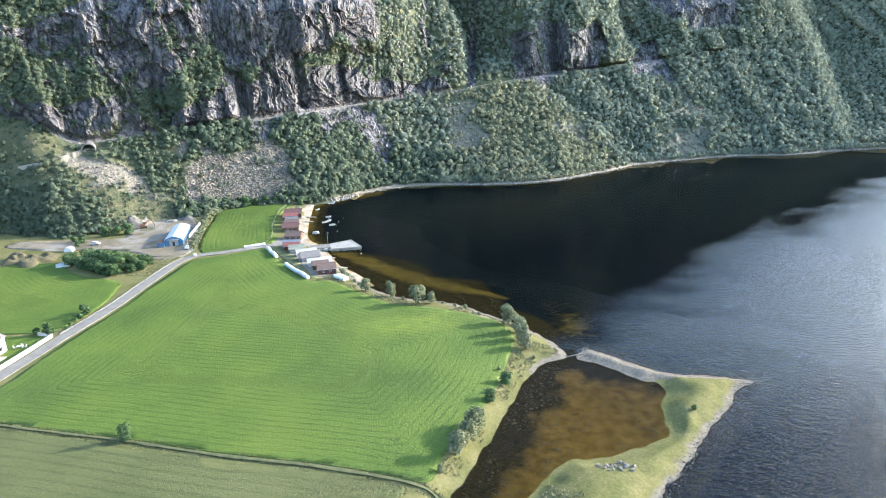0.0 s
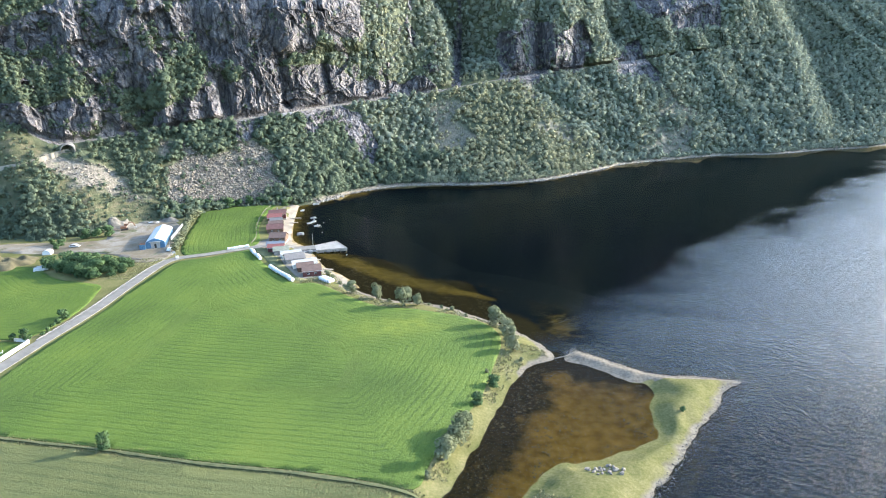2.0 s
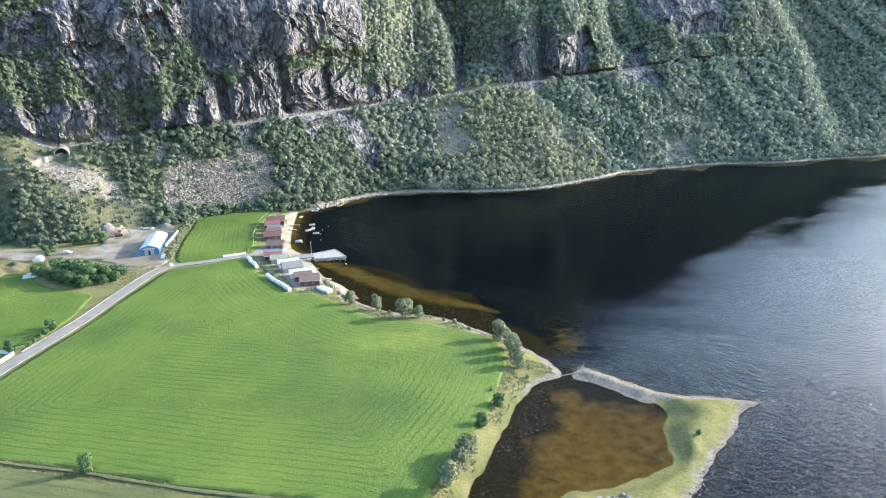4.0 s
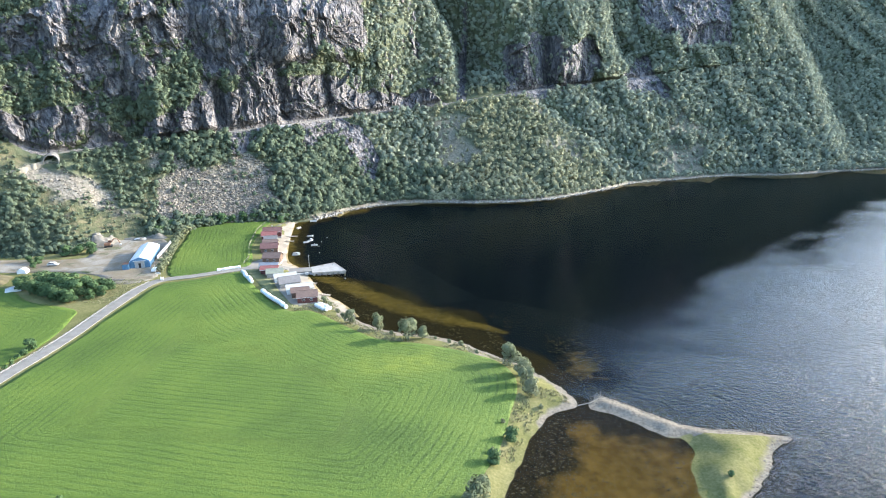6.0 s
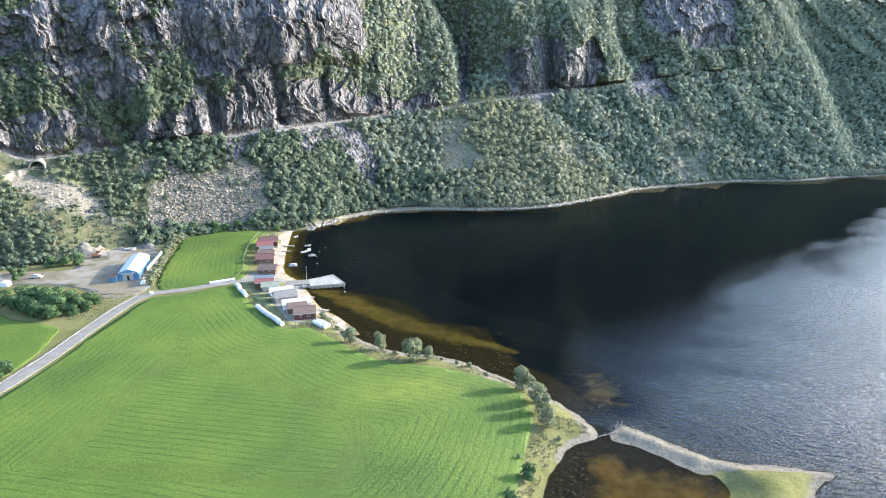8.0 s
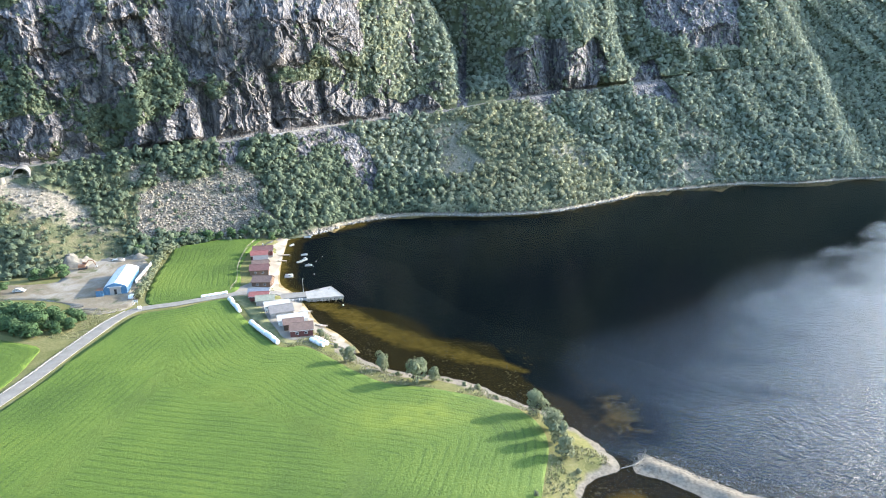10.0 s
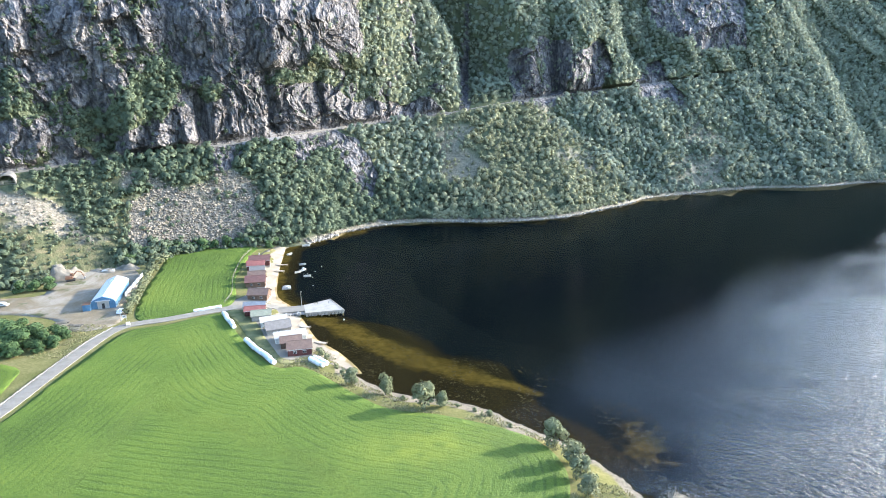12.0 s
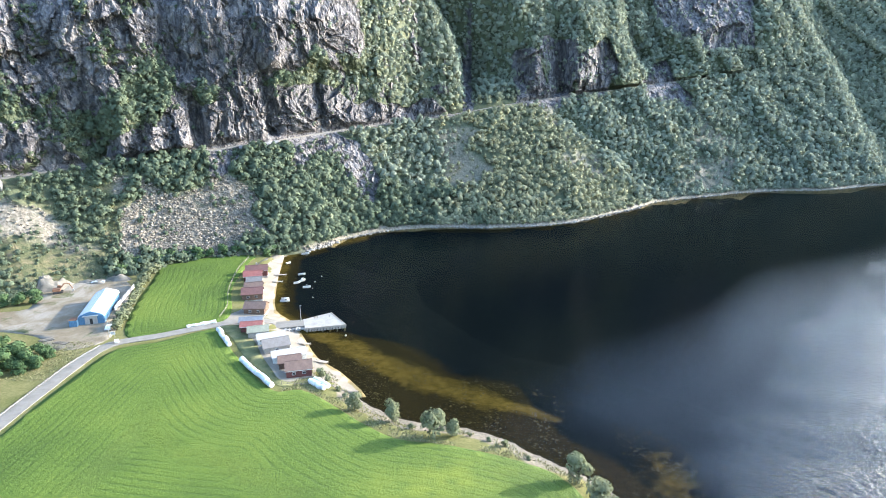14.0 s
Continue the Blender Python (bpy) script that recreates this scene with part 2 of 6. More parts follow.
def make_field(name, low, mid, high, spacing=2.4):
    """Mown grass: swaths along the field's edge and straight inside it."""
    m = Mat(name, 0.75, 0, 0.25)
    e = m.attr("edge")
    wob = m.math('ADD', m.math('MULTIPLY', m.noise(0.05, 2), 1.6), m.math('MULTIPLY', m.noise(0.5, 3), 0.5))
    wave = m.math('SINE', m.math('MULTIPLY', m.math('ADD', e, wob), 6.2832 / spacing))
    broken = m.grey(m.noise(0.9, 4, None, 0.7), 0.28, 0.62)
    lines = m.math('SUBTRACT', m.grey(m.math('ADD', m.math('MULTIPLY', wave, 0.5), 0.5), 0.03, 0.38), 0.8)
    lines = m.math('MULTIPLY', lines, broken)
    fine = m.noise(2.2, 5, None, 0.7)
    big = m.noise(0.03, 4)
    clump = m.noise(1.3, 6, None, 0.8)
    f = m.math('ADD', m.math('MULTIPLY', m.grey(big, 0.3, 0.7), 0.34), m.math('MULTIPLY', m.grey(fine, 0.25, 0.75), 0.22))
    f = m.math('ADD', f, m.math('MULTIPLY', m.grey(clump, 0.3, 0.7), 0.30))
    f = m.math('ADD', f, m.math('MULTIPLY', m.math('MULTIPLY', lines, m.grey(m.noise(0.09, 3), 0.32, 0.60)), 0.24))
    base = m.ramp(f, [(0.2, low), (0.45, mid), (0.75, high)])
    m.color(m.mix(m.math('MULTIPLY', m.attr("ripe"), m.grey(m.noise(0.25, 5), 0.25, 0.6)), base, tuple(v * q for v, q in zip(high, (1.35, 1.22, 1.0)))))
    m.bump(m.math('ADD', m.math('MULTIPLY', lines, 0.28), m.math('ADD', fine, clump)), 0.7, 0.3)
    return m.m


def make_water():
    m = Mat("lake_water")
    t = m.t
    t.nodes.remove(m.b)
    g = m.node("ShaderNodeNewGeometry")
    sep = m.node("ShaderNodeSeparateXYZ")
    m.put(sep.inputs[0], g.outputs["Position"])
    big = m.noise(0.012, 4, None, 0.55, 1.5)
    # wind ripples; this mask also sets by place where the sky's sheen is bright
    wind = m.math('SUBTRACT', m.math('SUBTRACT', sep.outputs[0], 21.0), m.math('MULTIPLY', m.math('SUBTRACT', sep.outputs[1], 204.0), 0.9))
    wind = m.math('ADD', m.math('DIVIDE', wind, 90.0), m.math('MULTIPLY', m.math('SUBTRACT', big, 0.5), 1.0))
    gusts = m.noise(1.0, 5, m.coords((0.022, 0.07, 1), (0, 0, radians(-12))), 0.6, 0.8)
    wind = m.math('ADD', wind, m.math('MULTIPLY', m.math('SUBTRACT', gusts, 0.5), 0.3))
    wind = m.ramp(wind, [(0.0, (0.07, 0.07, 0.07)), (0.5, (1, 1, 1))])
    wind = m.math('MULTIPLY', wind, m.math('SUBTRACT', 1.0, m.math('MULTIPLY', m.attr("sheltered"), 0.92)))
    ripple = wind
    # nearer water is set to mirror less, for the dimmer sheen of steep views
    near = m.math('DIVIDE', m.math('SUBTRACT', sep.outputs[1], 60.0), 125.0)
    wind = m.math('MULTIPLY', wind, m.ramp(near, [(0.1, (0.36, 0.36, 0.36)), (0.62, (0.45, 0.45, 0.45)), (1.0, (1, 1, 1))]))
    w1 = m.noise(1.0, 3, m.coords((0.45, 0.80, 1), (0, 0, radians(22))), 0.5, 0.5)
    w2 = m.noise(1.0, 4, m.coords((0.9, 1.6, 1), (0, 0, radians(38))), 0.6, 0.3)
    h = m.math('ADD', w1, m.math('MULTIPLY', w2, 0.38))
    bump = m.node("ShaderNodeBump", Distance=1.6)
    m.put(bump.inputs["Strength"], m.math('ADD', m.math('MULTIPLY', ripple, 0.48), 0.01))
    m.put(bump.inputs["Height"], h)
    gloss = m.node("ShaderNodeBsdfGlossy")
    m.put(gloss.inputs["Roughness"], m.math('ADD', 0.04, m.math('MULTIPLY', ripple, 0.12)))
    m.put(gloss.inputs["Normal"], bump.outputs[0])
    clear = m.node("ShaderNodeBsdfTransparent", Color=(0.85, 0.80, 0.62, 1))
    fr = m.node("ShaderNodeFresnel", IOR=1.33)
    m.put(fr.inputs["Normal"], bump.outputs[0])
    mx = m.node("ShaderNodeMixShader")
    m.put(mx.inputs[0], m.math('MULTIPLY', m.math('MULTIPLY', fr.outputs[0], m.math('SUBTRACT', 1.0, m.math('MULTIPLY', m.attr("sheltered"), 0.6))), m.math('ADD', 0.30, m.math('MULTIPLY', wind, 2.0))))
    m.put(mx.inputs[1], clear.outputs[0])
    m.put(mx.inputs[2], gloss.outputs[0])
    m.put(t.nodes["Material Output"].inputs["Surface"], mx.outputs[0])
    return m.m


ROCK = make_rock()
GROUND = make_ground()
GRASS = make_field("mown_grass", (0.038, 0.068, 0.009), (0.070, 0.112, 0.014), (0.116, 0.148, 0.021), 2.1)
STUBBLE = make_field("stubble_grass", (0.050, 0.062, 0.018), (0.086, 0.096, 0.032), (0.130, 0.130, 0.050), 2.6)
WATER = make_water()
STONE = speckled("grey_stone", (0.16, 0.15, 0.14), (0.46, 0.43, 0.38), 0.7, 0.85, 0.4)
ASPHALT = speckled("worn_asphalt", (0.125, 0.115, 0.098), (0.215, 0.20, 0.172), 0.4, 0.85, 0.2)
GRAVEL = speckled("pale_gravel", (0.14, 0.118, 0.085), (0.34, 0.295, 0.22), 0.12, 0.9, 0.4, fine=14)
CONCRETE = speckled("pale_concrete", (0.21, 0.197, 0.175), (0.34, 0.322, 0.288), 0.5, 0.85, 0.2)
WHITE_WRAP = speckled("white_plastic_wrap", (0.52, 0.53, 0.52), (0.68, 0.69, 0.68), 1.2, 0.35, 0.3, 0.5)
WHITE_PAINT = speckled("white_paint", (0.50, 0.49, 0.47), (0.68, 0.67, 0.64), 1.5, 0.6, 0.1)
DRY_GRASS = speckled("dry_grass", (0.065, 0.080, 0.026), (0.19, 0.175, 0.080), 0.3, 0.9, 0.5, fine=9)

# ---------------- the plan ----------------
CX, CY = -10.0, 40.0     # centre from which the mountain's bearings are taken
SHORE_OUTER = [(60, -900), (30, -300), (14, 30), (22, 95), (28, 114), (33, 121), (39, 130), (46, 140), (52, 148), (57, 157), (63, 161.5),
               (55, 163.5), (42, 164.5), (34, 169), (27, 174.5), (21, 178), (18, 173.5)]
POND_EAST = [(18, 171), (26, 166.5), (33, 160), (37, 159.5), (38, 154), (36, 150), (35, 144), (34, 135), (25, 129.5), (18, 126), (12, 125), (9, 123), (5, 117), (2, 112), (-3, 103), (-12, 102)]
POND_WEST = [(-13, 111), (-11, 115), (-9, 121), (-6, 130), (-3, 139), (0, 149), (3, 158), (7, 166), (12, 170), (15, 172), (15, 175)]
SHORE_NEAR = [(12, 182), (7, 188), (2, 194), (-7, 201), (-15, 207.5), (-25, 212.5), (-37, 214.5), (-51, 223), (-63, 240), (-72, 249), (-81, 264), (-90, 278), (-98, 288), (-104, 307), (-110, 332), (-115, 355)]
SHORE_FAR = [(-112, 366), (-104, 374), (-101, 384), (-91, 395), (-75, 409), (-53, 418), (-12, 419), (19, 427), (38, 438), (73, 468), (94, 492), (132, 511), (180, 532), (227, 538), (269, 555), (317, 570)]
shore = np.concatenate([catmull(SHORE_OUTER, 5), catmull(POND_EAST, 5), catmull(POND_WEST, 5), catmull(SHORE_NEAR, 5), catmull(SHORE_FAR, 5),
                        np.array([(500, 640), (1200, 1000), (4500, 1500), (4500, 4500), (-4500, 4500), (-4500, -4500), (60, -4500)], float)])
SAND_BAR = [(-78, 270, 4.0), (-64.5, 260, 6.0), (-49, 247.5, 6.5), (-34, 237, 7.0), (-22, 230.5, 6.0), (-12, 225, 3.4), (-3, 219, 2.2)]
POND_AREA = np.array(POND_EAST + POND_WEST, float)


def shore_distance(x, y):
    return edge_distance(x, y, shore) + 0.5 * vnoise(x * 0.4, y * 0.4, 0.0, 5)


def far_side(x, y):
    """1 along the steep rocky shore under the mountain."""
    return step(370, 386, y + 0.25 * (x + 100)) * (x > -125)


def land_height(s, x, y):
    up = 3.0 * (1 - np.exp(-np.maximum(s, 0) / 8.0)) * step(-1, 6, s) + 0.10 * np.maximum(s, 0) * np.exp(-np.maximum(s, 0) / 6)
    down = np.where(s > -26, 0.055 * s, -1.43 + 0.22 * (s + 26))
    far = far_side(x, y)
    down = np.where(far > 0.5, 0.55 * s, down)
    up = up * np.where(far > 0.5, 0.12, 1.0)
    z = np.where(s >= 0, up + 0.02, np.maximum(down, -9.0) - 0.02)
    return z + np.where(s > 4, 0.12 * vnoise(x * 0.07, y * 0.07, 0.0, 9), 0)


def ground_z(x, y):
    x, y = np.atleast_1d(np.asarray(x, float)), np.atleast_1d(np.asarray(y, float))
    return land_height(shore_distance(x, y), x, y)


def gz(x, y):
    return float(ground_z(x, y)[0])


def spaced(lo, hi, fine, far, grow=1.18):
    mid = list(np.arange(lo, hi + fine / 2, fine))
    d, a, b = fine, mid[0], mid[-1]
    left, right = [], []
    while b < far:
        d *= grow
        a, b = a - d, b + d
        left.append(a)
        right.append(b)
    return np.array(left[::-1] + mid + right)


def build_ground():
    xs, ys = spaced(-215, 75, 1.0, 4200), spaced(84, 385, 1.0, 4200)
    x, y = np.meshgrid(xs, ys, indexing="ij")
    s = shore_distance(x, y)
    z = land_height(s, x, y)
    pond = (edge_distance(x, y, POND_AREA) > -3).astype(float)
    # pale sand: a bar off the beach, a shoal at the outlet and the east of the pond
    bar = np.array(SAND_BAR, float)
    line = catmull(bar[:, :2], 6)
    wide = 0.85 * np.interp(x, bar[:, 0], bar[:, 2])
    amber = np.clip(1.15 - 0.75 * edge_distance(x, y, line, False) / wide, 0, 1)
    amber = np.maximum(amber, 0.8 * step(1.9, 0.1, np.hypot((x - 20) / 5.0, (y - 197) / 8.0) + 0.5 * vnoise(x * 0.35, y * 0.35, 0.0, 66) + 0.4 * vnoise(x * 0.9, y * 0.9, 0.0, 67)))
    amber = np.maximum(amber, 0.7 * step(-7, -2, s) * step(-78, -84, x))
    west = edge_distance(x, y, catmull(POND_WEST, 5), False)
    east = np.maximum(step(2, 15, west - 0.07 * (y - 120) + 2.5 * vnoise(x * 0.12, y * 0.12, 0.0, 88)) * step(178, 160, y + 0.4 * x), step(1.7, 0.4, np.hypot((x - 15) / 4.0, (y - 161) / 4.2)))
    amber = np.where(pond > 0, 0.95 * east, amber)
    # underwater shore distance is stretched where the painted deep-water dark starts sooner
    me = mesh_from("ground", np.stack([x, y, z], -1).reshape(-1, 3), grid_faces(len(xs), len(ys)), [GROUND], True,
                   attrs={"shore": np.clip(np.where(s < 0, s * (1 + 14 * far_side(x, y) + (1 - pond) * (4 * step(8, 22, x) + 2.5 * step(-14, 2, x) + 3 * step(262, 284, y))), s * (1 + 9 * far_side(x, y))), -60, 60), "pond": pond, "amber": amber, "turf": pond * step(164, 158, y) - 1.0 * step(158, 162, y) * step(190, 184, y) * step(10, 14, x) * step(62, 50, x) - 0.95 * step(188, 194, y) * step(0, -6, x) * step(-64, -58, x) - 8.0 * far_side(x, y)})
    tagged(new("ground", me), "dry grass, pale sand and lake bed with deep-water darkness painted in", "ground", kind="structure")


build_ground()


def build_water():
    xs, ys = spaced(-100, 80, 2.0, 4300), spaced(90, 290, 2.0, 4300)
    x, y = np.meshgrid(xs, ys, indexing="ij")
    me = mesh_from("water", np.stack([x, y, 0 * x], -1).reshape(-1, 3), grid_faces(len(xs), len(ys)), [WATER], True,
                   attrs={"sheltered": np.maximum((edge_distance(x, y, POND_AREA) > -2).astype(float), 0.9 * step(-30, -10, shore_distance(x, y)) * step(36, 20, x) * step(176, 190, y))})
    tagged(new("water", me), "dark calm lake water with wind ripples", "lake", kind="structure")


build_water()

# ---------------- mountain ----------------
# outermost bearings, towards -180 and 180: unseen hills added to close the reflections
FOOT = [(-180, 420), (-120, 420), (-70, 400), (-50, 365), (-44.9, 343), (-40.8, 310), (-36.4, 307), (-33, 316), (-29.3, 321), (-26.6, 329), (-23.9, 333), (-20.2, 331), (-16.4, 341), (-12.9, 365), (-10, 376),
        (-6.5, 381), (-0.3, 379), (4.3, 388), (6.9, 401), (11, 437), (13, 465), (16.8, 493), (21.1, 528), (25.5, 551), (28.4, 586), (31.7, 622), (45, 900), (70, 1500), (120, 1500), (180, 900)]
LEDGE = [(-180, 520, 60), (-60, 430, 45), (-44, 390, 62), (-41, 374, 54), (-38.4, 366, 43), (-37.1, 364, 41), (-24.8, 376, 46), (-18.8, 390, 48.5), (-11.6, 427, 52), (-6.8, 452, 54.5), (-3.4, 464, 57), (-0.3, 476, 61),
         (8.6, 540, 69), (14, 590, 75), (20.7, 657, 83), (24, 705, 86), (31, 800, 92), (45, 1080, 80), (70, 1700, 60), (180, 1100, 60)]
UPPER = [(-180, 620, 110), (-60, 460, 105), (-44, 402, 108), (-33.2, 387, 108), (-26.9, 390, 112), (-19, 396, 112), (-16, 399, 112), (-11.3, 434, 112), (-8.2, 456, 112), (-6.8, 478, 112), (-1.9, 503, 112), (3, 522, 112),
         (6.6, 540, 108), (10, 575, 110), (13.2, 612, 112), (17.7, 655, 122), (22, 700, 126), (24.5, 800, 130), (26.8, 835, 130), (32, 920, 130), (45, 1200, 110), (70, 1850, 90), (180, 1300, 90)]
TOP = [(-180, 900, 170), (-60, 640, 260), (-30, 520, 260), (-15, 520, 280), (-6, 600, 300), (5, 680, 278), (12, 760, 264), (17, 810, 250), (22, 890, 235), (27, 1010, 225), (40, 1300, 190), (70, 2200, 130), (180, 1700, 130)]


def along(table, az, col):
    a = np.array(table, float)
    return np.interp(az, a[:, 0], a[:, col])


def blob(az, z, a0, z0, da, dz, n, soft=0.45, lean=0.0):
    """A patch on the mountain round a bearing and a height, with a ragged edge."""
    q = np.hypot((az - a0 + lean * (z - z0)) / da, (z - z0) / dz) + 0.75 * n
    return step(1 + soft, 1 - soft, q)


def patch(az, z, outline, n, soft=2.0, ragged=6.0):
    """A patch on the mountain inside an outline of bearings and heights, with a ragged edge."""
    d = edge_distance(az * 6.7, z, [(a * 6.7, h) for a, h in outline])
    return step(-soft, soft, d + ragged * n)


CLIFF_WOODS = [[(-60, 80), (-44, 98), (-38.6, 94), (-36.6, 92), (-35, 83), (-33.4, 64), (-31.8, 66), (-30.2, 62), (-28.6, 80), (-26.8, 88), (-25.2, 83), (-24.6, 76), (-25.9, 72), (-28.2, 64),
                (-30.3, 55), (-31.3, 44), (-33.6, 60), (-37.5, 61), (-39.5, 63), (-60, 66)],
               [(-60, 190), (-34.5, 190), (-36, 118), (-38.6, 102), (-60, 102)],
               [(-23.7, 75), (-18.8, 82), (-15.4, 86), (-14.7, 81), (-18.3, 77), (-23.1, 71)],
               [(-11.0, 190), (-11.2, 128), (-11.4, 94), (-14.8, 92), (-15.6, 82), (-13.4, 80), (-11.6, 68), (-7.5, 66), (-6.2, 65), (-2.8, 56), (-2.0, 190)]]
BARE_CRAGS = [[(1.8, 97), (3.0, 99), (4.7, 64), (1.9, 62)], [(3.4, 106), (6.4, 108), (6.1, 66), (4.4, 62)], [(6.4, 64), (6.9, 96), (8.8, 112), (9.0, 67)],
              [(11.5, 77), (13.5, 92), (14.6, 70), (15.2, 56), (12.4, 60)], [(12.6, 190), (12.8, 122), (15.1, 112), (17.0, 98), (19.9, 104), (19.4, 190)],
              [(-23.5, 45), (-20.9, 46), (-20.0, 38), (-23.6, 35)], [(-17.2, 48), (-13.7, 50), (-11.7, 43), (-10.4, 21), (-10.8, 11), (-11.8, 18), (-13.7, 37), (-17.1, 36)]]
SCREE = [[(-29.6, 35), (-25.9, 32), (-23.8, 36.5), (-21.3, 29), (-18.2, 10.5), (-18.8, 5), (-25.5, 7), (-29.4, 12)], [(-39.3, 36), (-36.4, 37), (-34.9, 27), (-35.1, 17), (-37.6, 25)],
         [(-35.1, 25), (-32.7, 20), (-32.5, 13), (-34.7, 16)], [(15.3, 49), (16.9, 47), (17.9, 30), (19.3, 2), (13.9, 2), (14.9, 20), (16.0, 27)],
         [(-5.0, 47), (-2.4, 47), (-1.9, 28), (-4.0, 19), (-5.1, 25)], [(4.8, 47), (5.8, 44), (9.1, 27), (8.4, 23), (6.0, 35)]]
MEADOW = [[(-60, 70), (-42.6, 60), (-39.2, 46), (-38.2, 38.5), (-40.1, 36.5), (-43.2, 42), (-60, 44)], [(-39.0, 30), (-37.8, 29), (-36.1, 24), (-34.4, 17), (-31.4, 12), (-30.4, -3), (-35.5, -3), (-37.9, 17)],
          [(-31.0, 36), (-29.3, 35), (-29.0, 12), (-30.5, 11)], [(-36.9, 46), (-34.3, 44), (-34.9, 38), (-36.4, 39)]]


def any_patch(outlines, az, z, n, soft=2.0, ragged=6.0):
    return functools.reduce(np.maximum, [patch(az, z, o, n, soft, ragged) for o in outlines])


def cover(az, z, x, y):
    """How wooded the mountain is (0 bare rock .. 1 wood), how stony and how grassy, by bearing and height."""
    zl = along(LEDGE, az, 2)
    n = fbm(x * 0.035, y * 0.035, z * 0.035, 4, 21)
    n2 = fbm(x * 0.11, y * 0.11, z * 0.11, 3, 27)
    below = step(zl + 1, zl - 2, z)
    bare = step(-1.5, -2.5, az)
    tufts = 0.8 * step(0.30, 0.55, n2) * step(0.25, -0.2, n)
    face = np.clip(any_patch(CLIFF_WOODS, az, z, n) + tufts * step(-22, -27, az) + 0.35 * tufts, 0, 1)
    cut2 = step(-15.5, -14, az) * step(-4.6, -5.6, az) * step(zl + 13, zl + 8, z + 5 * n)
    spots = 0.8 * step(0.50, 0.68, n2) * step(-3, -5, az)
    crags = any_patch(BARE_CRAGS, az, z, n, 1.5, 5.0)
    up = (bare * face + 1 - bare) * (1 - cut2) * (1 - spots) * (1 - 0.92 * crags)
    stony = np.maximum(any_patch(SCREE[:3], az, z, n + 0.4 * n2, 2.5, 8.0), 0.62 * any_patch(SCREE[3:], az, z, n + 0.5 * n2, 4.0, 10.0)) * below
    stony = stony * (1 - 0.9 * blob(az, z, -24.7, 33, 1.0, 4.0, n))
    stony = np.maximum(stony, step(3.2, 1.6, z + n2) * step(-18, -15, az))
    grassy = any_patch(MEADOW, az, z, n, 3.0, 6.0) * below * (1 - stony)
    grassy = np.maximum(grassy, 0.85 * step(-0.05, 0.3, n2 + 0.5 * n) * step(-31.5, -33.5, az) * below * (1 - stony))
    low = below * (1 - 0.92 * crags)
    wood = low + (1 - below) * up
    wood = wood * (1 - 0.96 * np.minimum(1.25 * stony, 1)) * (1 - 0.88 * grassy)
    green = np.clip(wood + stony + grassy, 0, 1)
    return np.clip(wood, 0, 1), stony, below, green, grassy


def chimney(az, z, a0, width, depth, z0, z1):
    return depth * np.exp(-((az - a0 + 0.012 * (z - 70)) / width) ** 2) * step(z0, z0 + 8, z) * step(z1 + 14, z1 - 8, z)


def spur(az, z, crest, depth, fade):
    """The hollow behind a spur: deep just past its crest line (height, bearing), shallower with the bearing."""
    c = np.array(crest, float)
    d = az - np.interp(z, c[:, 0], c[:, 1])
    return depth * step(-0.3, 0.55, d) * np.clip(1 - (d - 0.55) / fade, 0, 1)


def facets(u, z, w, h, seed):
    """Broken rock: steep slabs of about w by h metres, each set in or out and tilted its own way."""
    col = np.floor(u / w)
    zz = z / h + 7.3 * hash3(col, 0 * col, 0 * col, seed)
    row = np.floor(zz)
    fu, fz = u / w - col - 0.5, zz - row - 0.5
    q = [hash3(col, row, 0 * col + k, seed + 1) - 0.5 for k in range(3)]
    return q[0] + 1.5 * q[1] * fu + 1.1 * q[2] * fz


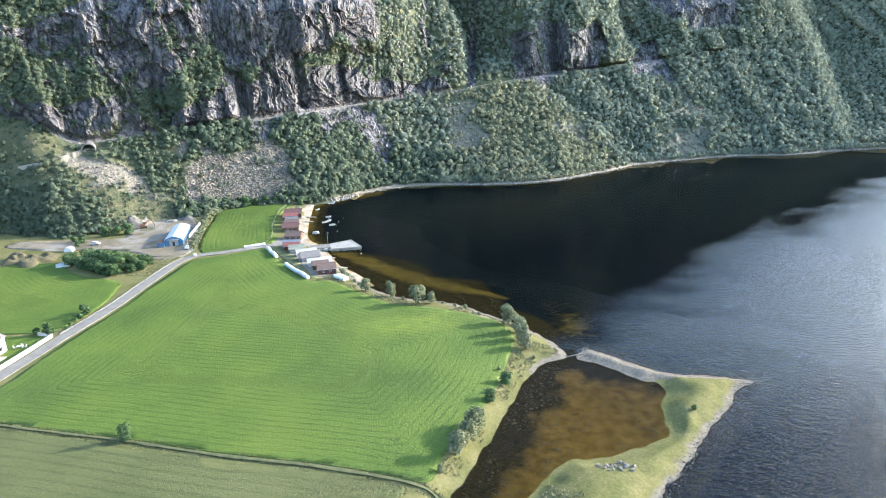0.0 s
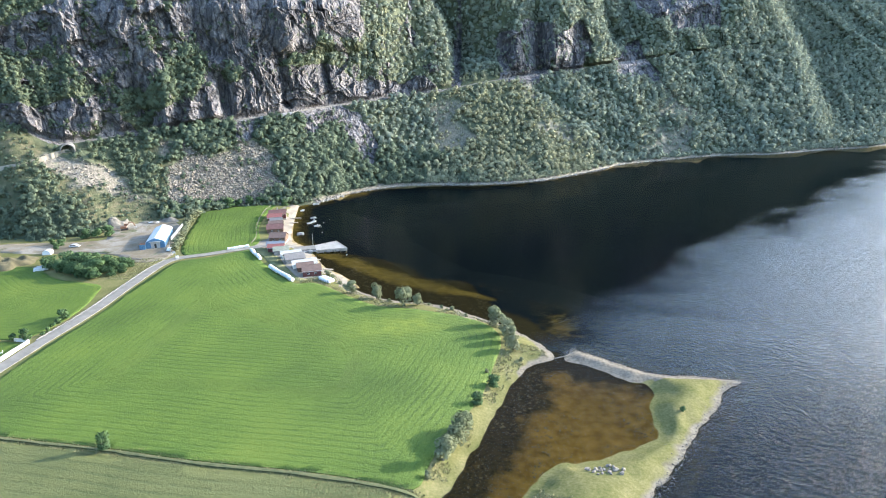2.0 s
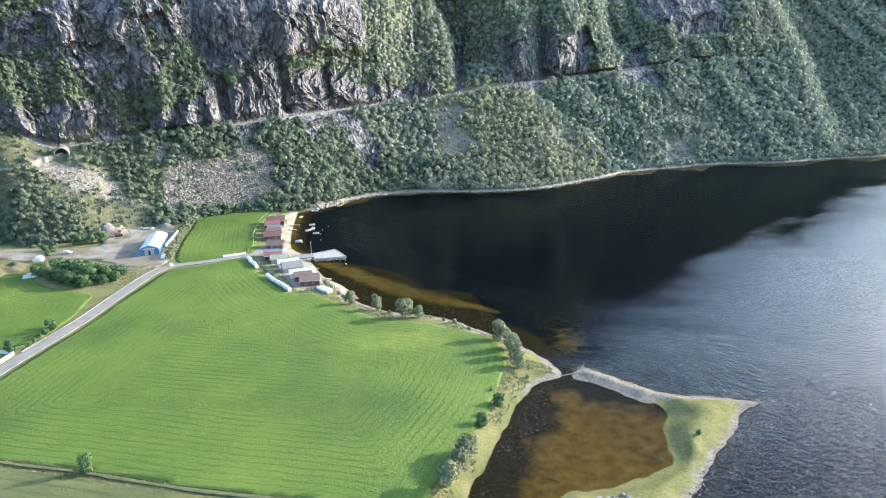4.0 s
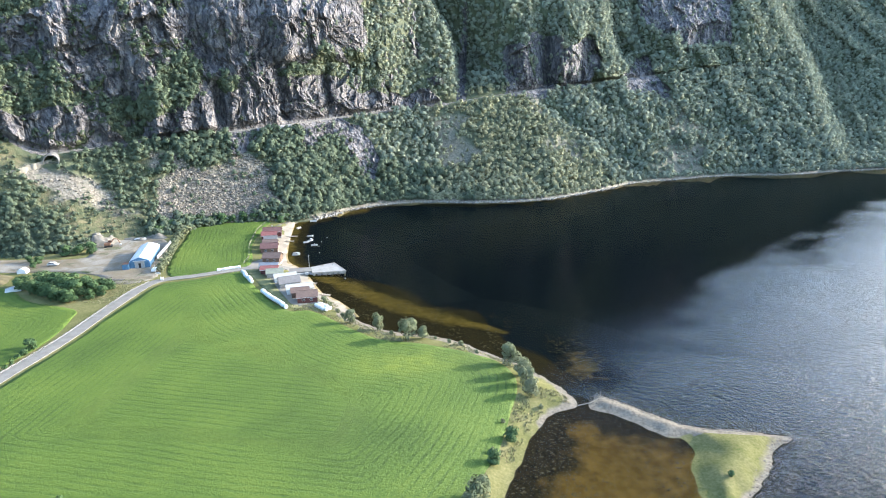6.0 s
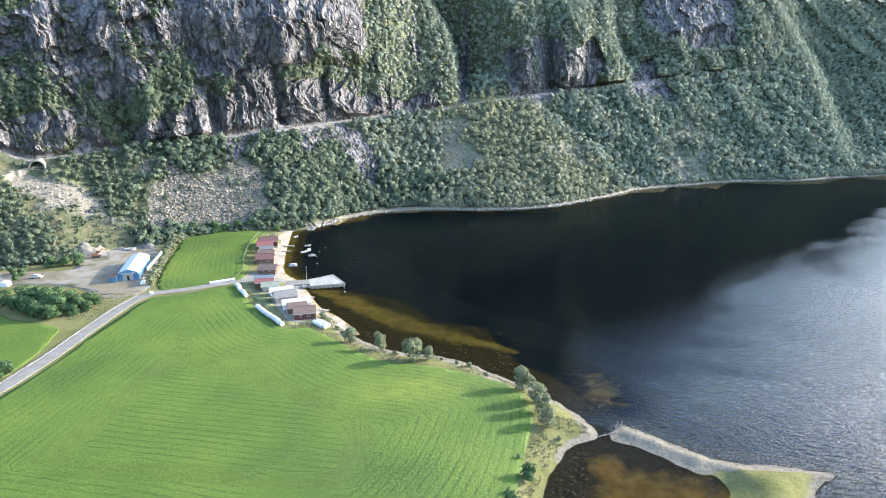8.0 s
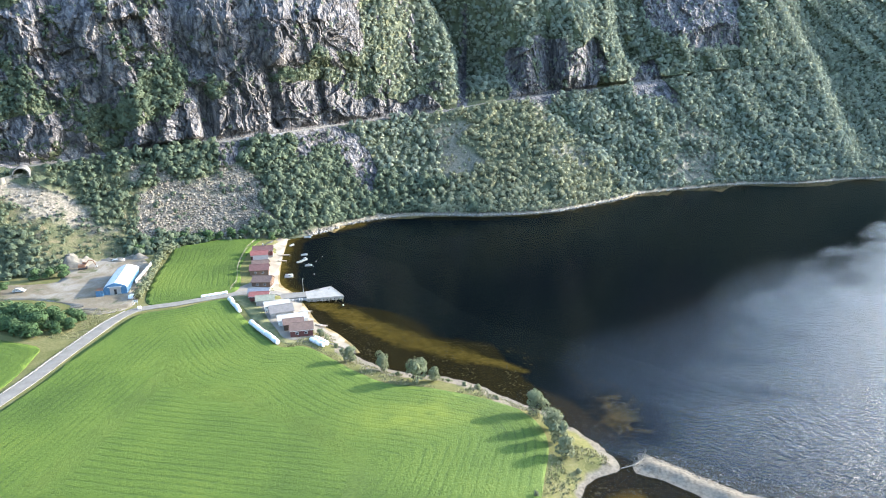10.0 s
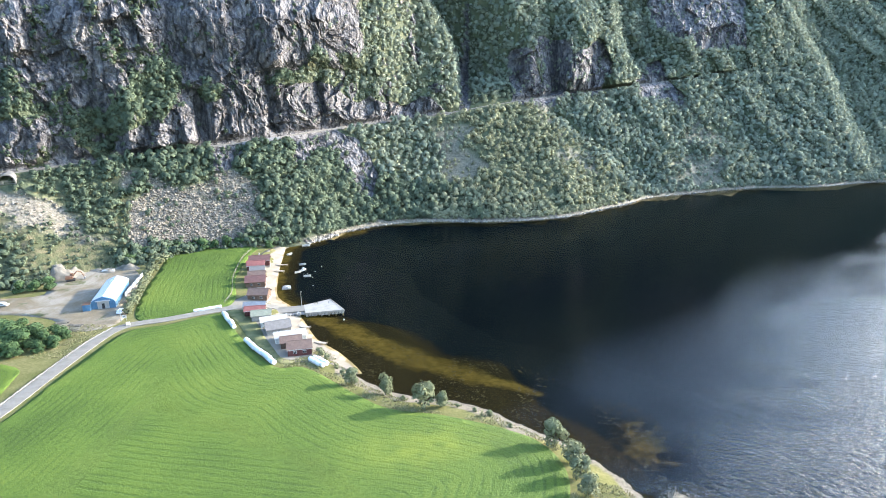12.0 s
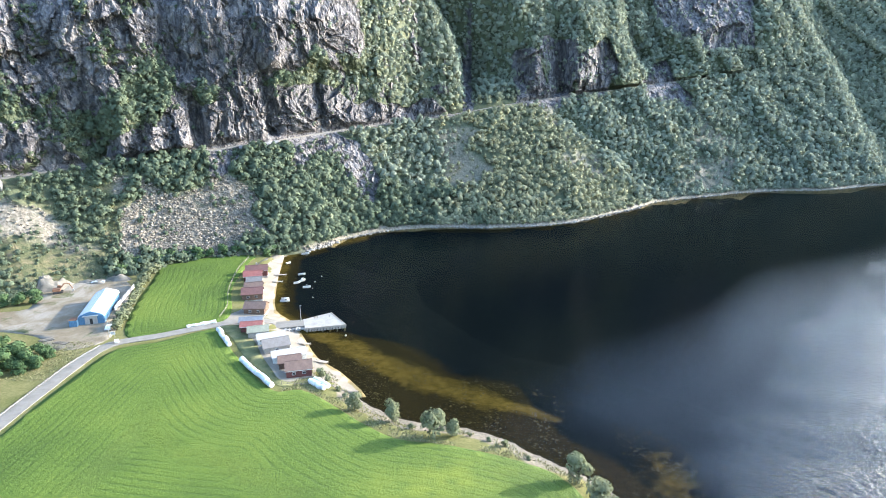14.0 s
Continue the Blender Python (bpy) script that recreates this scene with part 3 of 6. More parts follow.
def build_mountain():
    az = np.concatenate([np.linspace(-180, -50, 90)[:-1], np.linspace(-50, 38, 960), np.linspace(38, 180, 90)[1:]])
    knots = [0.0, 0.03, 0.20, 0.38, 0.41, 0.80, 1.0]
    v = np.concatenate([np.linspace(0, 0.03, 3)[:-1], np.linspace(0.03, 0.38, 80)[:-1], np.linspace(0.38, 0.41, 5)[:-1],
                        np.linspace(0.41, 0.80, 130)[:-1], np.linspace(0.80, 0.88, 40)[:-1], np.linspace(0.88, 1.0, 12)])
    soft = np.exp(-0.5 * (np.arange(-9, 10) / 4.0) ** 2)
    soft /= soft.sum()

    def smooth(t, col):
        fine = np.interp(np.clip(az[:, None] + np.arange(-9, 10)[None, :] * 0.12, -180, 180), np.array(t, float)[:, 0], np.array(t, float)[:, col])
        return fine @ soft
    rf = smooth(FOOT, 1) - 1.5 * step(-19, -14, az) * step(60, 40, az)
    rl, zl = smooth(LEDGE, 1), smooth(LEDGE, 2)
    ru, zu = smooth(UPPER, 1), smooth(UPPER, 2)
    rt, zt = smooth(TOP, 1), smooth(TOP, 2)
    shelf = 6.0 * step(-40, -38, az)
    rk = np.stack([rf - 0.8, rf, rf + 0.46 * (rl - rf), rl, rl + shelf, np.maximum(ru, rl + shelf + 1), rt])
    zk = np.stack([0 * rf - 6.0, 0 * rf + 0.4, 0.40 * zl, zl, zl + 0.2, zu, zt])
    r = np.empty((len(az), len(v)))
    z = np.empty_like(r)
    for i in range(len(az)):
        r[i] = np.interp(v, knots, rk[:, i])
        z[i] = np.interp(v, knots, zk[:, i])
    a = np.radians(az)[:, None]
    x, y = CX + r * np.sin(a), CY + r * np.cos(a)
    azg = np.broadcast_to(az[:, None], r.shape)
    zlg = zl[:, None]
    wood, stony, below, green, grassy = cover(azg, z, x, y)
    free = step(0.03, 0.08, v)[None, :] * (1 - step(0.35, 0.375, v)[None, :] * step(0.44, 0.415, v)[None, :] * step(24.5, 23.5, azg))
    rise = step(0, 22, z - zlg)
    # hollows between the spurs, then the chimneys and bulges of the great face
    back = spur(azg, z, [(56, -2.9), (88, -3.3), (108, -3.9), (133, -5.6), (170, -8)], 58, 6.2) * rise * step(3.4, 2.4, azg)
    back = back + spur(azg, z, [(79, 11.8), (93, 11.0), (112, 10.1), (141, 9.5), (170, 9)], 34, 4.5) * rise
    back = back + spur(azg, z, [(0, 29.3), (3, 29.1), (44, 26.9), (89, 25.3), (117, 23.8), (151, 22.1), (190, 20.5)], 75, 11.0)
    back = back + spur(azg, z, [(0, 12.8), (9, 11.2), (23, 9.4), (39, 6.8), (52, 4.4)], 17, 3.2) * step(0, 9, z) * step(zlg - 4, zlg - 18, z)
    back = back + chimney(azg, z, 5.3, 0.55, 16, 58, 118) + chimney(azg, z, 12.9, 0.5, 14, 100, 170)
    back = back + chimney(azg, z, -23.9, 0.6, 9, 44, 70) + chimney(azg, z, -18.6, 0.5, 7, 46, 84) + chimney(azg, z, -31.0, 0.9, 9, 42, 66)
    back = back + chimney(azg, z, -24.6, 0.9, 8, 78, 150) + chimney(azg, z, -14.6, 0.35, 5, 46, 78) + chimney(azg, z, -33.0, 0.8, 6, 84, 140)
    back = back - 10 * step(-19.5, -17.5, azg) * step(-10.3, -11.6, azg) * step(84, 92, z) - 7 * step(-30.5, -28.5, azg) * step(-24.1, -24.6, azg) * step(74, 64, z) * step(zlg, zlg + 4, z)
    back = back - 13 * np.exp(-((azg - 7.0) / 0.95) ** 2) * step(zlg + 3, zlg + 12, z) * step(150, 110, z) - 10 * np.exp(-((azg - 3.1) / 0.7) ** 2) * step(zlg + 3, zlg + 11, z) * step(112, 92, z)
    # broad gullies, then broken slabs
    u = azg * 6.8 * np.maximum(r / 400, 1)
    wx = 2.6 * fbm(u * 0.06, z * 0.06, 3.3, 3, 71)
    ux, zx = u + 1.6 * fbm(u * 0.13, z * 0.10, 1.1, 3, 73), z + 2.2 * fbm(u * 0.10, z * 0.13, 5.1, 3, 75)
    big = ridge(u * 0.035, z * 0.010, 0.3, 3, 31)
    mid = ridge((u + wx + 0.25 * z) * 0.085, (z + wx) * 0.030, 1.7, 4, 41)
    crags = ridge((u - wx + 0.5 * z) * 0.5, (z - wx) * 0.33, 4.2, 3, 57)
    rocky = np.maximum(step(0.8, 0.3, green), 0.6 * step(-7, -10, azg) * (1 - below) * step(170, 150, z))
    ux, zx = ux + 1.5 * wx, zx + 2.0 * wx
    slabs = 5.0 * facets(ux + 0.35 * zx, zx - 0.5 * ux, 15, 26, 3) + 3.4 * facets(ux + 0.50 * zx, zx - 0.35 * ux, 6.4, 11, 13) + 2.0 * facets(ux - 0.15 * zx, zx + 0.55 * ux, 3.1, 5.5, 23) + 1.1 * facets(ux + 0.55 * zx, zx - 0.3 * ux, 1.5, 3.0, 33)
    slant = ridge((u + 0.55 * (z - 60)) * 0.026, z * 0.006, 6.1, 3, 91) * step(3, 9, azg)
    d = (3.5 + 1.0 * rocky) * big + (1.4 - 0.4 * rocky) * mid + rocky * (slabs + 0.35 * crags) + 11.0 * slant * (1 - rocky)
    d = d * np.where(below > 0.5, 0.62, 1.0) * free * (1 - 0.7 * np.maximum(stony, grassy)) - back * free
    r2 = r - d
    z2 = z + free * (0.8 * fbm(x * 0.06, y * 0.06, z * 0.06, 4, 61) + rocky * 0.4 * crags)
    x, y = CX + r2 * np.sin(a), CY + r2 * np.cos(a)
    me = mesh_from("mountain", np.stack([x, y, z2], -1).reshape(-1, 3), grid_faces(*r.shape)[:, ::-1], [ROCK], False,
                   attrs={"green": green, "scree": stony, "meadow": grassy})
    tagged(new("mountain", me), "steep dark rock mountain with wooded slopes, closed by added unseen hills", "mountain", kind="structure")
    return x, y, z2, wood, stony, azg


MX, MY, MZ, MW, MS, MAZ = build_mountain()


# ---------------- trees ----------------
def crown_template(rng, lobes, leaves, size, squash=1.0, corners=4, loose=1.0):
    """Leaf clumps on several lobes round a unit crown that stands on z = 0."""
    quads = []
    for b in range(lobes):
        t, h = rng.uniform(0, 2 * math.pi), rng.uniform(0.32, 1.55)
        rad = rng.uniform(0.15, 0.55) * (1.15 - abs(h - 0.9) * 0.6)
        c = np.array([rad * math.cos(t), rad * math.sin(t), h * squash])
        lr = rng.uniform(0.36, 0.55)
        n = rng.normal(size=(leaves, 3))
        n /= np.linalg.norm(n, axis=1)[:, None]
        n[:, 2] = np.abs(n[:, 2]) * rng.choice([1, 1, 1, 1, -0.4], leaves)
        p = c + n * lr * rng.uniform(1 - 0.25 * loose, 1 + 0.08 * loose, (leaves, 1))
        n2 = n + rng.normal(scale=0.28 * loose, size=n.shape)
        n2 /= np.linalg.norm(n2, axis=1)[:, None]
        u = np.cross(n2, rng.normal(size=n.shape))
        u /= np.linalg.norm(u, axis=1)[:, None] + 1e-9
        w = np.cross(n2, u)
        k = size * rng.uniform(0.6, 1.3, (leaves, 1))
        quads.append(np.stack([p - u * k, p - w * k * 0.8, p + u * k, p + w * k * 0.8] if corners == 4 else [p - u * k * 1.1, p + u * k * 0.9 - w * k * 0.9, p + u * k * 0.6 + w * k], 1))
    return np.concatenate(quads).reshape(-1, 3)


def wood_mesh(name, pos, radius, height, templates, rng, leaf, corners=3):
    allv, allf, alln = [], [], []
    at = 0
    which = rng.integers(0, len(templates), len(pos))
    turn = rng.uniform(0, 2 * math.pi, len(pos))
    for k, tpl in enumerate(templates):
        sel = np.nonzero(which == k)[0]
        if not len(sel):
            continue
        c, s = np.cos(turn[sel])[:, None], np.sin(turn[sel])[:, None]
        vx = (tpl[:, 0] * c - tpl[:, 1] * s) * radius[sel][:, None] + pos[sel, 0][:, None]
        vy = (tpl[:, 0] * s + tpl[:, 1] * c) * radius[sel][:, None] + pos[sel, 1][:, None]
        vz = tpl[:, 2] * height[sel][:, None] * 0.5 + pos[sel, 2][:, None] - 0.02 * height[sel][:, None]
        vv = np.stack([vx, vy, vz], -1).reshape(-1, 3)
        allv.append(vv)
        # leaves shade with the round of their crown
        q = vv.reshape(-1, corners, 3)
        face = np.cross(q[:, 1] - q[:, 0], q[:, 2] - q[:, 0])
        face /= np.linalg.norm(face, axis=1)[:, None] + 1e-9
        mid = np.stack([pos[sel, 0], pos[sel, 1], pos[sel, 2] + 0.33 * height[sel]], -1)
        out = q.mean(1) - np.repeat(mid, len(tpl) // corners, 0)
        out /= np.linalg.norm(out, axis=1)[:, None] + 1e-9
        face *= np.where((face * out).sum(1) < 0, -1, 1)[:, None]
        nn = 0.32 * face + out
        nn /= np.linalg.norm(nn, axis=1)[:, None] + 1e-9
        alln.append(np.repeat(nn, corners, 0))
        allf.append(np.arange(at, at + len(vv)).reshape(-1, corners))
        at += len(vv)
    me = mesh_from(name, np.concatenate(allv), np.concatenate(allf), [leaf], True)
    me.normals_split_custom_set_from_vertices(np.concatenate(alln).astype(np.float32))
    return me


RNG = np.random.default_rng(7)
FAR_CROWNS = [crown_template(RNG, 6, 12, 0.29, 1.0, 3, 0.35) for _ in range(8)]
NEAR_CROWNS = [crown_template(RNG, 8, 17, 0.205, 1.0, 3, 0.6) for _ in range(8)]


def build_forest():
    """Far woods on the mountain, scattered where it is wooded and not sheer."""
    x, y, z = MX, MY, MZ
    e1 = np.stack([x[1:, :-1] - x[:-1, :-1], y[1:, :-1] - y[:-1, :-1], z[1:, :-1] - z[:-1, :-1]], -1)
    e2 = np.stack([x[:-1, 1:] - x[:-1, :-1], y[:-1, 1:] - y[:-1, :-1], z[:-1, 1:] - z[:-1, :-1]], -1)
    nrm = np.cross(e1, e2)
    area = np.linalg.norm(nrm, axis=2)
    up = np.abs(nrm[..., 2]) / (area + 1e-9)
    w, s, a, h = MW[:-1, :-1], MS[:-1, :-1], MAZ[:-1, :-1], z[:-1, :-1]
    zl = along(LEDGE, a, 2)
    road = (np.abs(h - zl - 0.6) < 1.6) | ((h < zl + 1) & (h > zl - 3.0) & (a > -23) & (a < 13))
    seen = step(-48, -46, a) * step(35, 33, a) * (h < 158)
    chance = area * (0.65 + 0.35 * up) * np.clip(w, 0.012, 1) * seen * (h > 0.7) * ~road
    chance = chance * np.where(h > 135, 0.45, 1.0) * np.where((a < -13) & (h < 90), 2.0, 1.0)
    chance = chance * np.where((a > -39.6) & (a < -35.6) & (h > 33) & (h < 48), 0.04, 1.0)
    flat = chance.ravel() / chance.sum()
    pick = RNG.choice(len(flat), 54000, p=flat)
    i, j = np.unravel_index(pick, chance.shape)
    fu, fv = RNG.uniform(0, 1, (2, len(pick)))
    p = np.stack([q[i, j] * (1 - fu) * (1 - fv) + q[i + 1, j] * fu * (1 - fv) + q[i, j + 1] * (1 - fu) * fv + q[i + 1, j + 1] * fu * fv for q in (x, y, z)], -1)
    # thin out where two stand in one place
    cell = np.where(np.hypot(p[:, 0] - CX, p[:, 1] - CY) < 405, 2.6, 3.9)
    key = {}
    keep = []
    for n in range(len(p)):
        c = (int(p[n, 0] // cell[n]), int(p[n, 1] // cell[n]), int(p[n, 2] // cell[n]))
        if c not in key:
            key[c] = 1
            keep.append(n)
    p = p[keep]
    g = w[i, j][keep]
    # low bushes right down to the waterline
    rng = np.random.default_rng(19)
    eb = rng.uniform(-15, 33, 1500)
    foot, led, top = along(FOOT, eb, 1), along(LEDGE, eb, 1), along(LEDGE, eb, 2)
    off = rng.uniform(1.6, 6.0, len(eb))
    er = foot - 1.5 + off
    ez = 0.3 + np.maximum(off, 0) * 0.4 * top / (0.46 * (led - foot) + 1.5)
    p = np.concatenate([p, np.stack([CX + er * np.sin(np.radians(eb)), CY + er * np.cos(np.radians(eb)), ez], -1)])
    g = np.concatenate([g, rng.uniform(-0.2, 0.5, len(eb))])
    bearing = np.degrees(np.arctan2(p[:, 0] - CX, p[:, 1] - CY))
    edge = np.interp(p[:, 2], [0, 9, 23, 39, 52, 64], [12.4, 11.0, 9.2, 6.6, 4.6, 3.0]) + 0.8 * fbm(p[:, 0] * 0.06, p[:, 1] * 0.06, 0.0, 2, 4)
    olive = (bearing > -5 + 3.0 * fbm(p[:, 0] * 0.05, p[:, 1] * 0.05, 0.0, 2, 3)) & (bearing < edge) & (p[:, 2] < along(LEDGE, bearing, 2) + 6)
    # wood beyond 405 m takes the haze-paled leaves, nearer wood the darker ones
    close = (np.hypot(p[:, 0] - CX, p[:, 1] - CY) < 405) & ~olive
    rad = (1.55 + 2.0 * RNG.random(len(p)) ** 1.6) * (0.5 + 0.5 * g) * np.where(olive, 0.8, 1.0) * np.where(bearing < -31, 0.68, 1.0)
    hei = rad * RNG.uniform(1.6, 2.4, len(p))
    for name, sel, crowns, leaf, label in (("forest", ~olive & ~close, FAR_CROWNS, LEAF_HAZED, "grey-green broadleaf wood, leaves paled for haze, on steep mountain slopes"),
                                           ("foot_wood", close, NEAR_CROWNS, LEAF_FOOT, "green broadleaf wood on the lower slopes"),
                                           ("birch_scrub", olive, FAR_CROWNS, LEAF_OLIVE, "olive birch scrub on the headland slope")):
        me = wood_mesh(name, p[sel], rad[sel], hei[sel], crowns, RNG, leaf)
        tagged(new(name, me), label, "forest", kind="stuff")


build_forest()


# ---------------- fields and roads ----------------
def outline_sheet(name, outline, lift, skirt, cell, material, label, category, edge_attr=False, straight=0.0, flat=None):
    """A sheet over the ground inside an outline, with a turned-down edge."""
    bm = bmesh.new()
    lo, hi = outline.min(0), outline.max(0)
    bm.faces.new([bm.verts.new((px, py, 0)) for px, py in outline])
    bmesh.ops.triangulate(bm, faces=bm.faces[:])
    for axis, n in ((0, (1, 0, 0)), (1, (0, 1, 0))):
        for c in np.arange(lo[axis] + cell, hi[axis], cell):
            co = [0, 0, 0]
            co[axis] = c
            bmesh.ops.bisect_plane(bm, geom=bm.verts[:] + bm.edges[:] + bm.faces[:], plane_co=co, plane_no=n)
    bm.verts.ensure_lookup_table()
    px = np.array([q.co.x for q in bm.verts])
    py = np.array([q.co.y for q in bm.verts])
    pz = ground_z(px, py) if flat is None else np.full(len(px), flat)
    for q, zz in zip(bm.verts, pz):
        q.co.z = zz + lift
    bmesh.ops.recalc_face_normals(bm, faces=bm.faces)
    if sum(f.normal.z for f in bm.faces) < 0:
        bmesh.ops.reverse_faces(bm, faces=bm.faces)
    rim = [e for e in bm.edges if e.is_boundary]
    ext = bmesh.ops.extrude_edge_only(bm, edges=rim)["geom"]
    for q in ext:
        if isinstance(q, bmesh.types.BMVert):
            q.co.z -= skirt
    me = bpy.data.meshes.new(name)
    bm.to_mesh(me)
    bm.free()
    me.materials.append(material)
    for f in me.polygons:
        f.use_smooth = abs(f.normal.z) > 0.7
    if edge_attr:
        co = np.empty(len(me.vertices) * 3, np.float32)
        me.vertices.foreach_get("co", co)
        co = co.reshape(-1, 3)
        d = np.abs(edge_distance(co[:, 0], co[:, 1], outline))
        run = co[:, 0] * math.cos(straight) + co[:, 1] * math.sin(straight)
        blend = step(25, 30, d - 16 * step(-60, -20, co[:, 0]) + 6 * vnoise(co[:, 0] * 0.03, co[:, 1] * 0.03, 0.0, 8))
        ripe = np.exp(-((co[:, 0] + 30) / 15) ** 2 - ((co[:, 1] - 187 - 0.25 * (co[:, 0] + 30)) / 7) ** 2)
        at = me.attributes.new("ripe", 'FLOAT', 'POINT')
        at.data.foreach_set("value", (0.75 * ripe).astype(np.float32))
        at = me.attributes.new("edge", 'FLOAT', 'POINT')
        at.data.foreach_set("value", (d * (1 - blend) + run * blend).astype(np.float32))
    return tagged(new(name, me), label, category, kind="structure")


MAIN_FIELD = [(-133, 143), (-133.5, 168), (-132.5, 195), (-133.5, 213), (-134, 235), (-132, 247), (-122, 253), (-113, 261), (-108, 264), (-103, 257), (-93, 243), (-77, 224.5), (-69, 225), (-60, 219),
              (-49, 209), (-40, 203), (-28, 201), (-9, 195), (-2, 187), (0, 177), (-2, 165), (-5, 150), (-9, 139), (-15, 123), (-18, 113), (-30, 114.6), (-48, 116.6), (-68, 118.6), (-86, 121.6), (-104, 123.6), (-119, 125.6), (-134, 127.2)]
outline_sheet("field", catmull(MAIN_FIELD, 4, True), 0.15, 0.5, 3.0, GRASS, "bright green mown grass field with swath lines", "field", True, radians(83))
FAR_FIELD = [(-133, 255.5), (-121, 262), (-110, 269.5), (-109.5, 280), (-119, 305), (-125, 339), (-126, 350), (-139, 350), (-161, 339), (-154.5, 310), (-143, 273)]
outline_sheet("field", catmull(FAR_FIELD, 4, True), 0.15, 0.5, 3.0, GRASS, "green mown grass field beside the boathouses", "field", True, radians(12))
LEFT_FIELD = [(-141, 195), (-145, 212), (-150, 220), (-171, 226), (-190, 239), (-214, 236), (-240, 228), (-240, 160), (-160, 172), (-147, 173), (-142, 178)]
outline_sheet("field", catmull(LEFT_FIELD, 4, True), 0.15, 0.5, 4.0, GRASS, "green grass field behind the road", "field", True, radians(60))
SOUTH_FIELD = [(-150, 126.2), (-134, 125.4), (-119, 123.7), (-104, 121.7), (-86, 119.7), (-68, 116.7), (-48, 114.7), (-30, 112.5), (-22, 110.5), (-24, 60), (-30, 0), (-160, 0)]
outline_sheet("field", catmull(SOUTH_FIELD, 3, True), 0.12, 0.5, 4.0, STUBBLE, "pale mown stubble field", "field", True, radians(80))


def strip(name, path, width, lift, depth, material, label, category, kind="structure", edge_wobble=0.0):
    """A road or bank along a path, with sides."""
    p = catmull(path, 6)
    d = np.gradient(p, axis=0)
    d /= np.linalg.norm(d, axis=1)[:, None]
    n = np.stack([d[:, 1], -d[:, 0]], 1)
    hw = width / 2 * (1 + edge_wobble * vnoise(p[:, 0] * 0.3, p[:, 1] * 0.3, 0.0, 3))[:, None]
    rows = []
    z0 = ground_z(p[:, 0], p[:, 1])
    for off, dz in ((-1.0, -depth), (-1.0, 0), (-0.5, 0.02), (0, 0.04), (0.5, 0.02), (1.0, 0), (1.0, -depth)):
        q = p + n * hw * off
        rows.append(np.stack([q[:, 0], q[:, 1], np.maximum(z0, ground_z(q[:, 0], q[:, 1])) + lift + dz], -1))
    v = np.stack(rows, 1)
    me = mesh_from(name, v.reshape(-1, 3), grid_faces(len(p), 7), [material], False)
    return tagged(new(name, me), label, category, kind=kind)


ROAD = [(-140, 60), (-138, 120), (-137.5, 145), (-137, 168), (-136.3, 195), (-137, 213), (-138, 235), (-136, 250), (-124, 257.5), (-116, 263), (-109, 268), (-104, 271), (-96, 273.5), (-90, 274.5)]
strip("road", ROAD, 4.2, 0.2, 0.5, ASPHALT, "narrow worn grey asphalt lane", "road")

# ---------------- building blocks ----------------
def part(name, bm, material, parent, label=""):
    """Link a bmesh as one mesh object under a thing or a part."""
    me = bpy.data.meshes.new(name)
    bm.to_mesh(me)
    bm.free()
    me.materials.append(material)
    ob = new(name, me)
    ob.parent = parent
    if label:
        tagged(ob, label)
    return ob


def thing(name, m, label, category, group=""):
    e = new(name)
    e.empty_display_size = 0.3
    e.matrix_world = m
    return tagged(e, label, category, group)


def box(x0, x1, y0, y1, z0, z1, bevel=0.0, bm=None):
    bm = bm or bmesh.new()
    v = [bm.verts.new((x, y, z)) for x in (x0, x1) for y in (y0, y1) for z in (z0, z1)]
    fs = [bm.faces.new([v[i] for i in q]) for q in ((0, 1, 3, 2), (4, 6, 7, 5), (0, 4, 5, 1), (2, 3, 7, 6), (0, 2, 6, 4), (1, 5, 7, 3))]
    if bevel:
        bmesh.ops.bevel(bm, geom=list({e for f in fs for e in f.edges}), offset=bevel, segments=1, affect='EDGES')
    return bm


def prism(section, y0, y1, bm=None):
    """A closed section in x, z drawn out along y."""
    bm = bm or bmesh.new()
    a = [bm.verts.new((x, y0, z)) for x, z in section]
    b = [bm.verts.new((x, y1, z)) for x, z in section]
    n = len(section)
    bm.faces.new(a)
    bm.faces.new(b[::-1])
    for i in range(n):
        bm.faces.new((a[(i + 1) % n], a[i], b[i], b[(i + 1) % n]))
    bmesh.ops.recalc_face_normals(bm, faces=bm.faces)
    return bm


def tube(path, radii, sides=7, bm=None):
    """A tapered round limb through the points of a path."""
    bm = bm or bmesh.new()
    rings = []
    for i, (p, r) in enumerate(zip(path, radii)):
        q = Vector(path[min(i + 1, len(path) - 1)]) - Vector(path[max(i - 1, 0)])
        rot = q.to_track_quat("Z", "Y").to_matrix()
        rings.append([bm.verts.new(Vector(p) + rot @ Vector((r * math.cos(k * 2 * math.pi / sides), r * math.sin(k * 2 * math.pi / sides), 0))) for k in range(sides)])
    for a, b in zip(rings, rings[1:]):
        for k in range(sides):
            bm.faces.new((a[k], a[(k + 1) % sides], b[(k + 1) % sides], b[k]))
    bm.faces.new(rings[0][::-1])
    bm.faces.new(rings[-1])
    return bm


